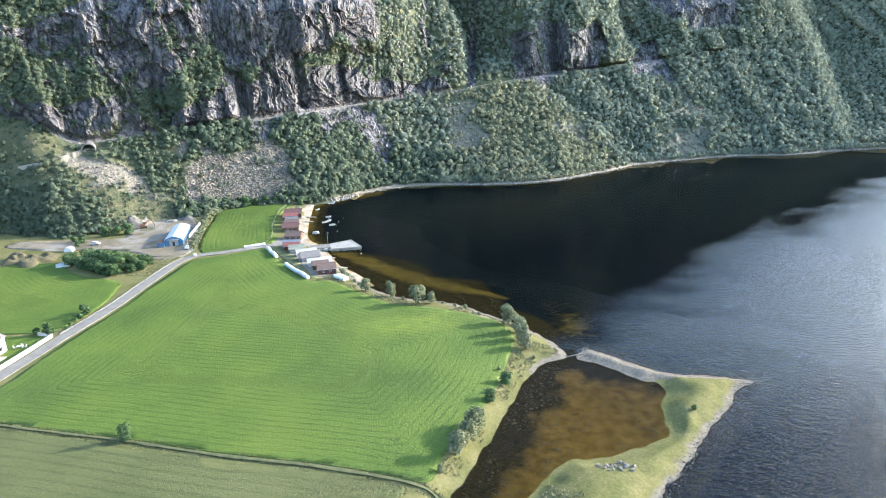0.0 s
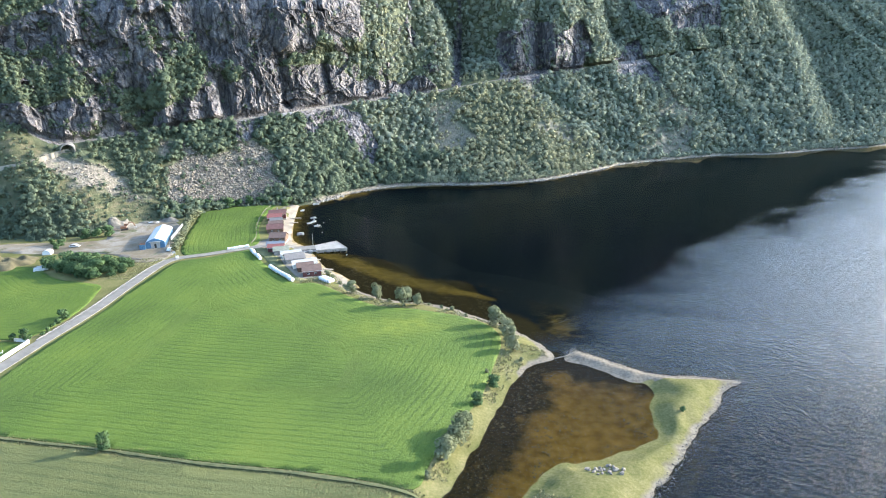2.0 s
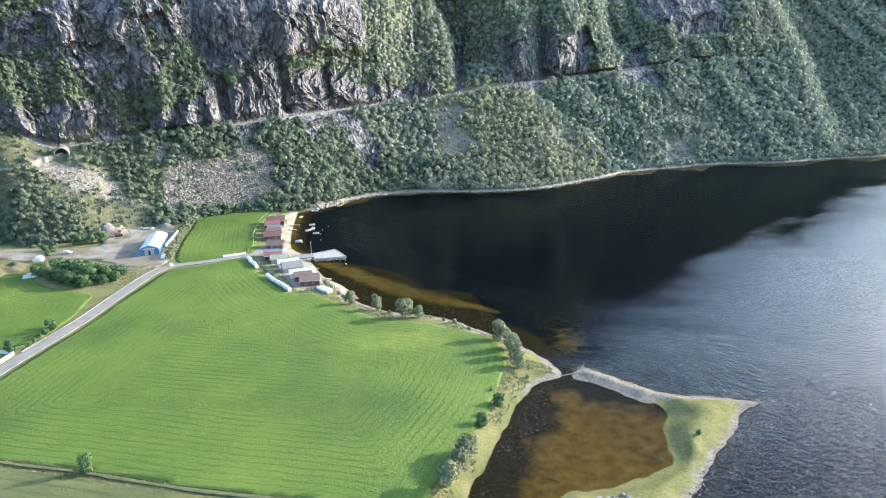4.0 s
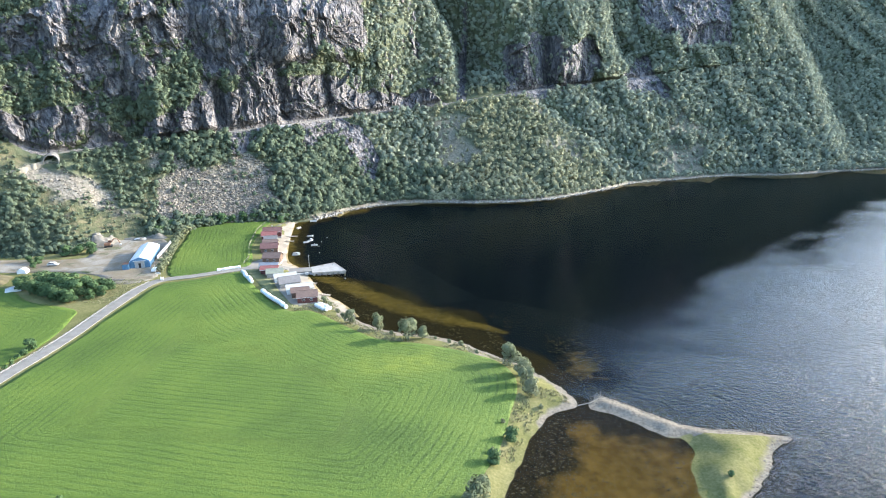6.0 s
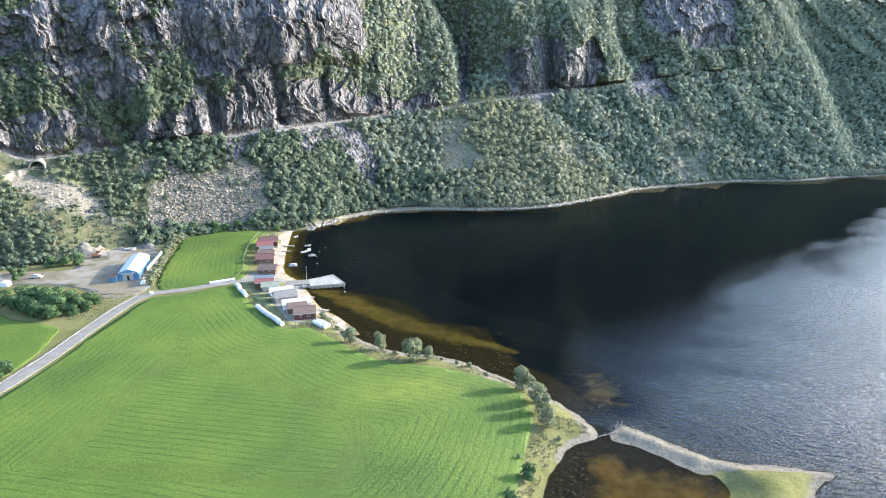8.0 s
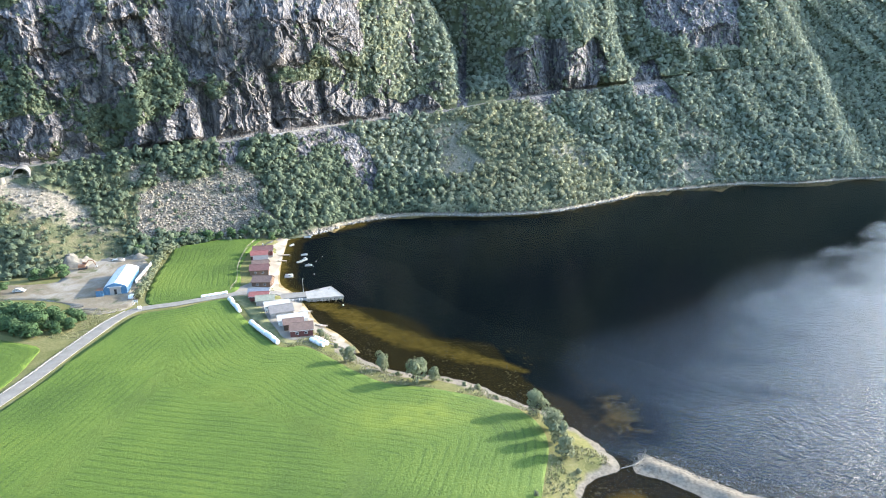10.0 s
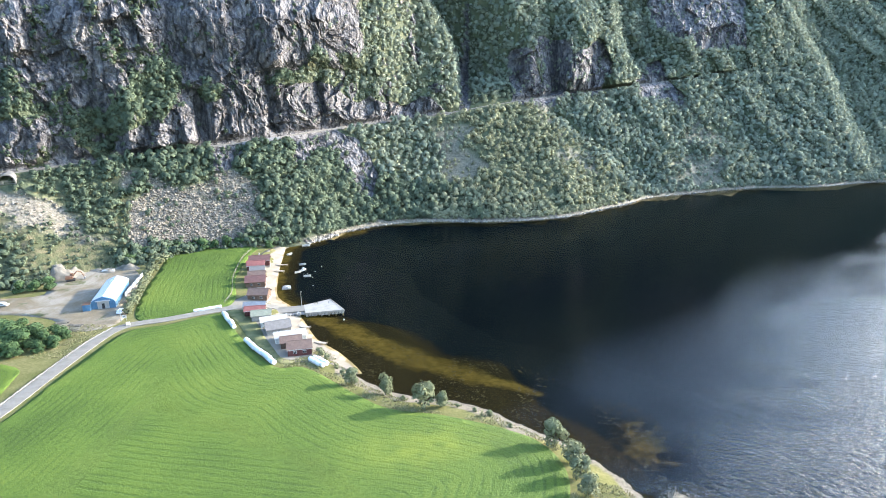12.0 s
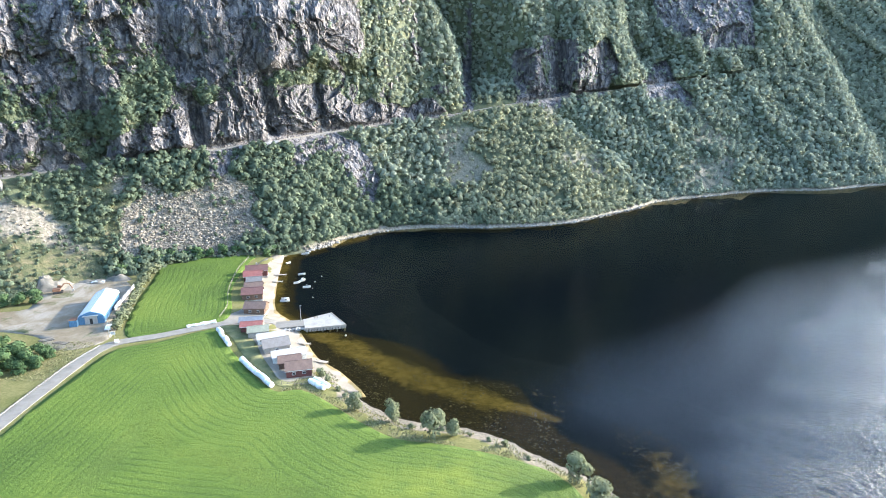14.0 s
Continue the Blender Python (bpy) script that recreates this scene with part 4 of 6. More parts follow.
def planked(name, dark, light, run=0, pitch=0.18, rough=0.75):
    """Painted boards in the thing's own axes, worn and uneven."""
    m = Mat(name, rough, 0, 0.3)
    tc = m.node("ShaderNodeTexCoord")
    sep = m.node("ShaderNodeSeparateXYZ")
    m.put(sep.inputs[0], tc.outputs["Object"])
    axis = m.math('ADD', sep.outputs[0], sep.outputs[1]) if run == 0 else sep.outputs[run]
    saw = m.math('FRACT', m.math('DIVIDE', axis, pitch))
    line = m.grey(saw, 0.04, 0.14)
    worn = m.noise(0.9, 5, tc.outputs["Object"], 0.65)
    c = m.ramp(worn, [(0.3, dark), (0.7, light)])
    m.color(m.mix(line, m.mix(0.5, c, (0.02, 0.02, 0.02)), c))
    m.bump(line, 0.6, 0.03)
    return m.m


def roofing(name, dark, light, pitch=0.35, rough=0.7):
    """Ribbed or tiled roof: rows down the slope, with stains."""
    m = Mat(name, rough, 0, 0.35)
    tc = m.node("ShaderNodeTexCoord")
    sep = m.node("ShaderNodeSeparateXYZ")
    m.put(sep.inputs[0], tc.outputs["Object"])
    wave = m.math('SINE', m.math('MULTIPLY', sep.outputs[1], 6.2832 / pitch))
    stain = m.noise(0.55, 5, tc.outputs["Object"], 0.65)
    fine = m.noise(5.0, 3, tc.outputs["Object"])
    f = m.math('ADD', m.math('MULTIPLY', stain, 0.7), m.math('MULTIPLY', fine, 0.3))
    m.color(m.ramp(f, [(0.3, dark), (0.7, light)]))
    m.bump(m.math('ADD', wave, fine), 0.5, 0.03)
    return m.m


GLASS = speckled("dark_window_glass", (0.015, 0.018, 0.022), (0.03, 0.035, 0.04), 0.8, 0.08, 0, 0.6)
RED_WALL = planked("red_boards", (0.075, 0.026, 0.022), (0.13, 0.045, 0.038))
BROWN_WALL = planked("brown_boards", (0.08, 0.05, 0.035), (0.17, 0.105, 0.07))
GREY_WALL = planked("grey_boards", (0.20, 0.185, 0.165), (0.34, 0.32, 0.29))
WHITE_WALL = planked("white_boards", (0.55, 0.54, 0.50), (0.76, 0.75, 0.71))
YELLOW_WALL = planked("cream_boards", (0.58, 0.52, 0.36), (0.74, 0.69, 0.52))
BLUE_WALL = planked("blue_sheet", (0.060, 0.135, 0.225), (0.095, 0.195, 0.30), 0, 0.5, 0.45)
ROOF_BROWN = roofing("brown_roof", (0.105, 0.066, 0.050), (0.19, 0.125, 0.096))
ROOF_RED = roofing("red_roof", (0.185, 0.060, 0.048), (0.275, 0.105, 0.088))
ROOF_DARKRED = roofing("dark_red_roof", (0.10, 0.048, 0.040), (0.17, 0.086, 0.072))
ROOF_GREY = roofing("grey_roof", (0.115, 0.104, 0.095), (0.205, 0.188, 0.172))
ROOF_SLATE = roofing("slate_roof", (0.12, 0.135, 0.15), (0.22, 0.235, 0.25))
ROOF_MOSS = roofing("mossy_roof", (0.15, 0.16, 0.11), (0.29, 0.28, 0.21))
ROOF_WHITE = roofing("white_roof", (0.30, 0.285, 0.26), (0.43, 0.41, 0.375))
TARP = roofing("white_tarpaulin", (0.55, 0.56, 0.57), (0.70, 0.71, 0.72), 2.4, 0.4)
DARK_BEAM = planked("tarred_beam", (0.045, 0.04, 0.034), (0.11, 0.098, 0.082), 1, 0.2)
TIMBER = planked("weathered_timber", (0.22, 0.19, 0.155), (0.40, 0.36, 0.30), 1, 0.2)
POST = speckled("grey_post", (0.13, 0.115, 0.092), (0.26, 0.235, 0.19), 2.0)
METAL = speckled("galvanised_metal", (0.34, 0.35, 0.36), (0.52, 0.53, 0.54), 3.0, 0.4, 0.1, 0.5, metal=0.7)
# black rubber; also the painted dark of the tunnel and the hall doorway
BLACK = speckled("black_rubber_and_dark", (0.015, 0.015, 0.016), (0.04, 0.04, 0.04), 3.0, 0.8)
RUST = speckled("rusty_orange", (0.12, 0.06, 0.04), (0.22, 0.12, 0.07), 1.5)
HULL = speckled("boat_gelcoat", (0.46, 0.46, 0.45), (0.64, 0.64, 0.62), 1.2, 0.3, 0.05, 0.5)
HULL_IN = speckled("boat_inside", (0.26, 0.26, 0.25), (0.48, 0.47, 0.45), 2.0)
WET_ROCK = speckled("shore_rock", (0.12, 0.115, 0.105), (0.42, 0.40, 0.36), 0.6, 0.8, 0.5)


# ---------------- boathouses ----------------
def window_unit(parent, w, h, m, wallside=0.05):
    """A framed window in the plane y = 0, outside towards -y, under its building."""
    bm = box(-w / 2, w / 2, -wallside, 0.02, -h / 2, h / 2)
    frame_ob = part("window", bm, WHITE_PAINT, parent, "white painted window frame")
    frame_ob.matrix_basis = m
    pane = part("pane", box(-w / 2 + 0.06, w / 2 - 0.06, -wallside - 0.012, -wallside + 0.01, -h / 2 + 0.06, h / 2 - 0.06), GLASS, frame_ob, "dark glass pane")
    part("glazing_bar", box(-0.02, 0.02, -wallside - 0.03, -wallside, -h / 2 + 0.06, h / 2 - 0.06), WHITE_PAINT, frame_ob)
    return pane


def boathouse(x, y, turn, length, width, eave, rise, wall, roof, label, door=True, windows=2, overhang=0.35, chimney_stack=False):
    """A gabled hut: its ridge runs along its own x axis, its gable doors look to +x, the lake."""
    base = gz(x, y) - 0.1
    e = thing("boathouse", pose(x, y, base, 0, 0, turn), label, "boathouse", "boathouses by the lake")
    L, W = length / 2, width / 2
    # walls with gables, drawn along x
    sec = [(-W, 0), (W, 0), (W, eave), (0, eave + rise), (-W, eave)]
    bm = prism(sec, -L, L)
    bmesh.ops.transform(bm, matrix=Matrix.Rotation(radians(-90), 4, 'Z'), verts=bm.verts)
    part("wall", bm, wall, e)
    part("plinth", box(-L - 0.06, L + 0.06, -W - 0.06, W + 0.06, -0.6, 0.25), STONE, e, "grey stone plinth")
    slope = math.atan2(rise, W)
    run = W / math.cos(slope) + overhang
    for side in (-1, 1):
        bm = box(-L - overhang, L + overhang, 0, run, 0.0, 0.12)
        ob = part("roof_slope", bm, roof, e)
        ob.matrix_basis = Matrix.Translation((0, 0, eave + rise + 0.03)) @ Matrix.Rotation(0 if side > 0 else math.pi, 4, 'Z') @ Matrix.Rotation(-slope, 4, 'X')
        bm = box(-L - overhang, L + overhang, -0.03, 0.03, -0.10, 0.10)
        fb = part("fascia_board", bm, WHITE_PAINT if wall is RED_WALL else wall, e)
        fb.matrix_basis = Matrix.Translation((0, side * (W + overhang * math.cos(slope)), eave - overhang * math.sin(slope) + 0.04))
    part("ridge_cap", box(-L - overhang, L + overhang, -0.14, 0.14, eave + rise + 0.08, eave + rise + 0.2, 0.03), roof, e)
    if door:
        d = part("door", box(L - 0.02, L + 0.07, -W * 0.5, W * 0.5, 0.2, 2.35), BROWN_WALL, e, "boarded double boathouse door")
        part("door_handle", box(L + 0.07, L + 0.12, -0.05, 0.05, 1.1, 1.3), METAL, d)
    for k in range(windows):
        px = -L + (k + 0.75) * length / (windows + 0.5)
        window_unit(e, 0.95, 0.8, pose(px, -W, eave * 0.58))
    if chimney_stack:
        part("chimney", box(-0.3, 0.3, 0.3, 0.9, eave + rise * 0.5, eave + rise + 0.9, 0.04), STONE, e, "short stone chimney")
    return e


boathouse(-72.3, 235.0, 17, 6.9, 5.2, 2.5, 1.6, RED_WALL, ROOF_BROWN, "dark red boathouse with brown roof beside white bales")
boathouse(-76.3, 239.6, 20, 6.2, 4.2, 2.3, 1.2, BROWN_WALL, ROOF_BROWN, "small brown boathouse with brown roof", True, 1)
boathouse(-78.0, 244.2, 24, 9.4, 4.8, 2.4, 1.1, WHITE_WALL, ROOF_WHITE, "boathouse with a pale sheet roof on the sand", True, 1)
boathouse(-84.0, 250.6, 27, 7.6, 5.8, 2.4, 1.6, GREY_WALL, ROOF_GREY, "grey boarded boathouse with grey roof", True, 1)
boathouse(-87.3, 256.2, 25, 8.2, 3.8, 2.3, 1.0, WHITE_WALL, ROOF_WHITE, "low pale boathouse with white roof", True, 1)
boathouse(-92.8, 260.4, 17, 6.2, 4.2, 2.3, 1.2, GREY_WALL, ROOF_MOSS, "small boathouse with mossy grey roof", True, 1)
boathouse(-96.3, 264.2, 12, 6.6, 3.6, 2.3, 1.0, RED_WALL, ROOF_RED, "small red boathouse with faded red roof", True, 1)
boathouse(-97.8, 268.0, 10, 7.2, 3.6, 2.4, 1.0, GREY_WALL, ROOF_SLATE, "grey boathouse with slate roof beside the lane", True, 1)
boathouse(-101.3, 282.3, 4, 7.2, 5.8, 2.5, 1.6, BROWN_WALL, ROOF_BROWN, "brown boathouse with brown roof beyond the lane", True, 2)
boathouse(-107.6, 296.4, 14, 7.4, 5.6, 2.6, 1.7, BROWN_WALL, ROOF_DARKRED, "brown boathouse with dull red roof", True, 2)
boathouse(-109.6, 303.3, 14, 6.6, 5.0, 2.5, 1.5, BROWN_WALL, ROOF_BROWN, "brown boathouse with weathered roof", True, 1)
boathouse(-112.3, 311.5, 14, 5.8, 4.2, 2.4, 1.2, GREY_WALL, ROOF_GREY, "small grey boathouse with grey roof", True, 1)
boathouse(-115.0, 317.4, 15, 7.0, 4.8, 2.5, 1.5, RED_WALL, ROOF_RED, "red boathouse with bright red roof", True, 1)
boathouse(-115.8, 324.2, 15, 8.6, 5.2, 2.7, 1.7, RED_WALL, ROOF_DARKRED, "dark red boathouse with a chimney at the shore", True, 2, 0.35, True)


# ---------------- barn, yard and pier ----------------
def storage_hall():
    e = thing("storage_hall", pose(-152.2, 266.5, gz(-152, 280) - 0.05, 0, 0, 19.5), "blue storage hall with a white tarpaulin roof", "hall")
    W, L, H, R = 3.9, 25.0, 2.5, 1.9
    half = [(1.0, 0.0), (0.95, 0.42), (0.82, 0.80), (0.62, 1.12), (0.32, 1.55), (0.0, 1.95)]
    arch = [(W * x, H + z) for x, z in half] + [(-W * x, H + z) for x, z in half[-2::-1]]
    part("wall", prism([(-W, -0.4), (W, -0.4)] + arch, 0, L), BLUE_WALL, e, "blue sheet walls")
    outer = [(x * 1.03, z + 0.10) for x, z in arch]
    part("roof", prism(outer + [(x * 1.0, z + 0.012) for x, z in arch[::-1]], 0.55, L + 0.3), TARP, e, "white stretched tarpaulin roof")
    for k in range(13):
        y = 0.8 + k * (L - 1.3) / 12
        part("roof_rib", prism([(x * 1.045, z + 0.16) for x, z in arch] + [(x * 1.03, z + 0.1) for x, z in arch[::-1]], y, y + 0.12), TARP, e)
    gate = part("gate", box(-1.9, 1.9, -0.10, 0.03, -0.2, 3.0), METAL, e, "grey sliding gate")
    # no hole here: the doorway's dark inside is a black slab on the gate
    part("opening", box(-0.45, 0.45, -0.13, -0.09, -0.1, 2.1), BLACK, gate, "black slab painted as a dark doorway")
    part("canopy", box(-2.4, 2.4, -0.9, 0.0, 3.05, 3.2), METAL, e, "grey canopy over the gate")
    part("eave_rail", box(-W - 0.12, -W + 0.05, 0, L, H - 0.12, H + 0.1), METAL, e)
    part("eave_rail", box(W - 0.05, W + 0.12, 0, L, H - 0.12, H + 0.1), METAL, e)


storage_hall()


def shipping_container():
    e = thing("shipping_container", pose(-157.2, 265.0, gz(-157, 265), 0, 0, 19), "small blue container with rusty top beside the hall", "container")
    part("body", box(-1.2, 1.2, -1.5, 1.5, 0, 2.3, 0.04), BLUE_WALL, e)
    part("lid", box(-1.25, 1.25, -1.55, 1.55, 2.3, 2.42, 0.02), RUST, e, "rusty red lid")
    for k in range(4):
        part("rib", box(-1.0 + k * 0.62, -0.92 + k * 0.62, -1.56, -1.5, 0.1, 2.2), BLUE_WALL, e)


shipping_container()

YARD = [(-146, 246), (-139.5, 252), (-141, 262), (-146, 268), (-152, 290), (-160, 305), (-172, 314), (-192, 308), (-189, 290), (-186, 277), (-225, 272), (-232, 262), (-205, 257), (-180, 259), (-163, 255), (-155, 247)]


def make_yard():
    """Trodden gravel with bare earth, wheel tracks and weedy patches."""
    m = Mat("yard_gravel", 0.95, 0, 0.15)
    fine = m.noise(9.0, 5)
    big = m.noise(0.085, 6, None, 0.65, 0.6)
    track = m.noise(1.0, 4, m.coords((0.9, 0.05, 1), (0, 0, radians(38))), 0.6, 0.4)
    stone = m.ramp(fine, [(0.3, (0.15, 0.132, 0.105)), (0.7, (0.32, 0.29, 0.24))])
    earth = m.ramp(fine, [(0.3, (0.10, 0.080, 0.052)), (0.7, (0.21, 0.172, 0.115))])
    weeds = m.ramp(fine, [(0.3, (0.050, 0.060, 0.026)), (0.7, (0.13, 0.128, 0.065))])
    c = m.mix(m.grey(big, 0.40, 0.58), stone, earth)
    c = m.mix(m.math('MULTIPLY', m.grey(track, 0.52, 0.64), 0.5), c, earth)
    c = m.mix(m.grey(m.noise(0.11, 6, None, 0.7, 1.0), 0.57, 0.66), c, weeds)
    m.color(c)
    m.bump(m.math('ADD', fine, track), 0.4, 0.12)
    return m.m


YARD_DIRT = make_yard()
outline_sheet("yard", catmull(YARD, 4, True), 0.06, 0.4, 4.0, YARD_DIRT, "pale gravel yard with tyre marks", "yard")
BEACH = [(-110, 273), (-107, 285), (-112, 300), (-119, 325), (-121, 345), (-117, 362), (-113.5, 352), (-108.5, 330), (-102.5, 307), (-96.5, 289), (-88, 279), (-80, 266), (-71, 250), (-62, 241), (-52, 227), (-60, 229), (-68, 233), (-74, 229), (-80, 232), (-90, 246), (-100, 259)]
outline_sheet("beach", catmull(BEACH, 3, True), 0.05, 0.3, 4.0, speckled("pale_sand", (0.17, 0.145, 0.11), (0.255, 0.222, 0.175), 0.2, 0.95, 0.2, fine=16), "pale sand between boathouses and lake", "beach")
PLOT = [(-108, 266), (-102, 268), (-98, 262.5), (-92, 255), (-87, 246), (-81, 237), (-77, 231), (-72, 228.5), (-76, 227), (-91, 243.5), (-101, 258)]
outline_sheet("plot", catmull(PLOT, 3, True), 0.09, 0.3, 4.0, DRY_GRASS, "rough trodden grass behind boathouses", "ground")


def pier():
    e = thing("pier", pose(-81.3, 273.0, 0, 0, 0, 17), "pale concrete pier with a wide deck", "pier")
    near, far = -4.2, 8.6
    deck = [(0.0, near), (13.7, near), (9.4, far), (-0.4, 4.4)]
    bm = bmesh.new()
    low = [bm.verts.new((px, py, 0.9)) for px, py in deck]
    top = bmesh.ops.extrude_face_region(bm, geom=[bm.faces.new(low)])["geom"]
    bmesh.ops.translate(bm, vec=(0, 0, 0.45), verts=[q for q in top if isinstance(q, bmesh.types.BMVert)])
    bmesh.ops.recalc_face_normals(bm, faces=bm.faces)
    part("deck", bm, CONCRETE, e, "pale concrete deck")
    for k in range(6):
        part("pile", tube([(0.6 + k * 2.5, near + 0.4, -2.0), (0.6 + k * 2.5, near + 0.4, 0.92)], [0.22, 0.22], 8), POST, e)
    for k in range(4):
        part("pile", tube([(0.6 + k * 2.7, 4.4 + k * 1.15, -2.0), (0.6 + k * 2.7, 4.4 + k * 1.15, 0.92)], [0.22, 0.22], 8), POST, e)
    for k in range(27):
        part("fender_board", box(0.1 + k * 0.5, 0.42 + k * 0.5, near - 0.12, near, 0.15, 1.25), TIMBER, e)
    part("edge_beam", box(0, 13.6, near - 0.02, near + 0.26, 1.35, 1.5), TIMBER, e)
    beam = part("edge_beam", box(0, 13.4, -0.28, 0.0, 1.35, 1.5), TIMBER, e)
    beam.matrix_basis = Matrix.Translation((13.7, near, 0)) @ Matrix.Rotation(math.atan2(far - near, 9.4 - 13.7), 4, 'Z') @ Matrix.Translation((0, 0.28, 0))
    part("causeway", box(-13.0, 0.0, -1.2, 4.5, -0.6, 1.3, 0.05), ASPHALT, e, "grey causeway to the deck")
    for k in range(26):
        for yy in (-1.7, 4.9):
            r = RNG.uniform(0.45, 0.85)
            bm = bmesh.new()
            bmesh.ops.create_icosphere(bm, subdivisions=1, radius=r)
            for v in bm.verts:
                v.co *= RNG.uniform(0.75, 1.2)
            bmesh.ops.translate(bm, vec=(-12.6 + k * 0.5, yy + RNG.uniform(-0.4, 0.4), 0.35), verts=bm.verts)
            part("boulder", bm, WET_ROCK, e)


pier()


def lamp_post(x, y, z, h, label):
    e = thing("lamp_post", pose(x, y, z), label, "lamp post")
    part("pole", tube([(0, 0, 0), (0, 0, h)], [0.09, 0.06], 8), METAL, e)
    part("lamp_head", box(-0.12, 0.5, -0.12, 0.12, h - 0.05, h + 0.1, 0.03), METAL, e)
    part("foot", box(-0.25, 0.25, -0.25, 0.25, -0.05, 0.2, 0.03), CONCRETE, e)


lamp_post(-83.5, 276.2, 1.3, 5.5, "slim grey lamp post on the pier causeway")
lamp_post(-139.5, 255.5, gz(-139.5, 255.5), 6.5, "grey lamp post beside the yard entrance")


def bench_on_pier(x, y, turn, label):
    e = thing("bench", pose(x, y, 1.35, 0, 0, turn), label, "bench", "benches on the pier")
    for k in range(3):
        part("seat_slat", box(-0.8, 0.8, -0.22 + k * 0.16, -0.09 + k * 0.16, 0.42, 0.46), TIMBER, e)
    for sx in (-0.65, 0.65):
        part("leg", box(sx - 0.05, sx + 0.05, -0.2, 0.22, 0, 0.42), METAL, e)
    part("backrest", box(-0.8, 0.8, 0.24, 0.28, 0.55, 0.85), TIMBER, e)


bench_on_pier(-78.6, 277.6, 20, "timber bench on the pier deck")
bench_on_pier(-74.6, 280.6, 105, "timber bench near the pier edge")


# ---------------- boats, jetties and buoys ----------------
def boat(x, y, turn, length, label, cabin=False, motor=True):
    length *= 0.66
    e = thing("boat", pose(x, y, 0, 0, 0, turn), label, "boat", "boats moored in the bay")
    bm = bmesh.new()
    n = 9
    rows = []
    for i in range(n):
        t = i / (n - 1)
        w = 0.19 * length * (1 - max(0, (t - 0.45) / 0.55) ** 2.2) + 0.02
        zt = 0.55 + 0.25 * t * t
        X = (t - 0.5) * length
        rows.append([bm.verts.new(c) for c in ((X, -w, zt), (X, -w * 0.75, 0.0), (X, 0, -0.2 + 0.3 * max(0, t - 0.7)), (X, w * 0.75, 0.0), (X, w, zt))])
    for a, b in zip(rows, rows[1:]):
        for k in range(4):
            bm.faces.new((a[k], a[k + 1], b[k + 1], b[k]))
    bm.faces.new(rows[0])
    bmesh.ops.solidify(bm, geom=bm.faces[:], thickness=-0.06)
    bmesh.ops.recalc_face_normals(bm, faces=bm.faces)
    part("hull", bm, HULL, e, "white hull")
    part("floor", box(-0.46 * length, 0.25 * length, -0.12 * length, 0.12 * length, 0.12, 0.18), HULL_IN, e)
    for k in (-0.22, 0.05):
        part("thwart", box(k * length - 0.15, k * length + 0.15, -0.17 * length, 0.17 * length, 0.38, 0.43), HULL_IN, e)
    if cabin:
        c = part("cabin", box(-0.05 * length, 0.24 * length, -0.13 * length, 0.13 * length, 0.4, 1.25, 0.1), HULL, e)
        part("windscreen", box(-0.02 * length, 0.2 * length, -0.135 * length, 0.135 * length, 0.85, 1.1), GLASS, c)
    if motor:
        part("outboard_motor", box(-0.56 * length, -0.49 * length, -0.16, 0.16, 0.25, 0.95, 0.05), BLACK, e)


boat(-98.7, 331.0, 20, 4.6, "small white boat moored in the bay")
boat(-96.2, 322.6, 55, 5.2, "white boat with a small cabin", True)
boat(-97.6, 319.6, 35, 4.2, "small white rowing boat")
boat(-92.0, 314.4, 15, 4.8, "white boat near two others")
boat(-96.6, 300.4, 12, 4.6, "white boat moored alongside another")
boat(-96.0, 298.2, 14, 5.4, "longer white boat with a cabin", True)
boat(-109.5, 347.5, 60, 4.2, "small pale boat at the beach", False, False)
boat(-106.0, 363.0, 10, 5.6, "white boat below the shore rocks")


def jetty(x, y, turn, length, label):
    e = thing("jetty", pose(x, y, 0, 0, 0, turn), label, "jetty", "jetties in the bay")
    for k in range(int(length / 0.3)):
        part("plank", box(k * 0.3, k * 0.3 + 0.26, -0.6, 0.6, 0.5, 0.56), TIMBER, e)
    for k in (0.2, length - 0.2):
        for yy in (-0.5, 0.5):
            part("post", tube([(k, yy, -1.4), (k, yy, 0.75)], [0.08, 0.08], 6), POST, e)
    part("beam", box(0, length, -0.55, -0.45, 0.38, 0.5), TIMBER, e)
    part("beam", box(0, length, 0.45, 0.55, 0.38, 0.5), TIMBER, e)


jetty(-111.5, 329.3, 2, 6.5, "narrow pale timber jetty on the beach")
jetty(-108.0, 320.2, 2, 4.2, "short dark timber jetty")
jetty(-80.5, 259.8, -12, 5.0, "short timber landing stage by boathouses")
jetty(-71.0, 247.2, -18, 4.2, "small timber landing stage in shallow water")


def buoy(x, y, r):
    e = thing("buoy", pose(x, y, 0), "small pale mooring buoy on dark water", "buoy", "mooring buoys")
    bm = bmesh.new()
    bmesh.ops.create_uvsphere(bm, u_segments=10, v_segments=7, radius=r)
    part("float", bm, WHITE_WRAP, e)
    part("ring", tube([(0, 0, r * 0.8), (0, 0, r * 1.5)], [0.05, 0.05], 6), METAL, e)


for bx, by, br in ((-66, 267, 0.5), (-89.5, 329, 0.35), (-90.5, 321.5, 0.35), (-89.5, 313.5, 0.3), (-86.5, 303, 0.35), (-93, 318, 0.3)):
    buoy(bx, by, br * 0.6)


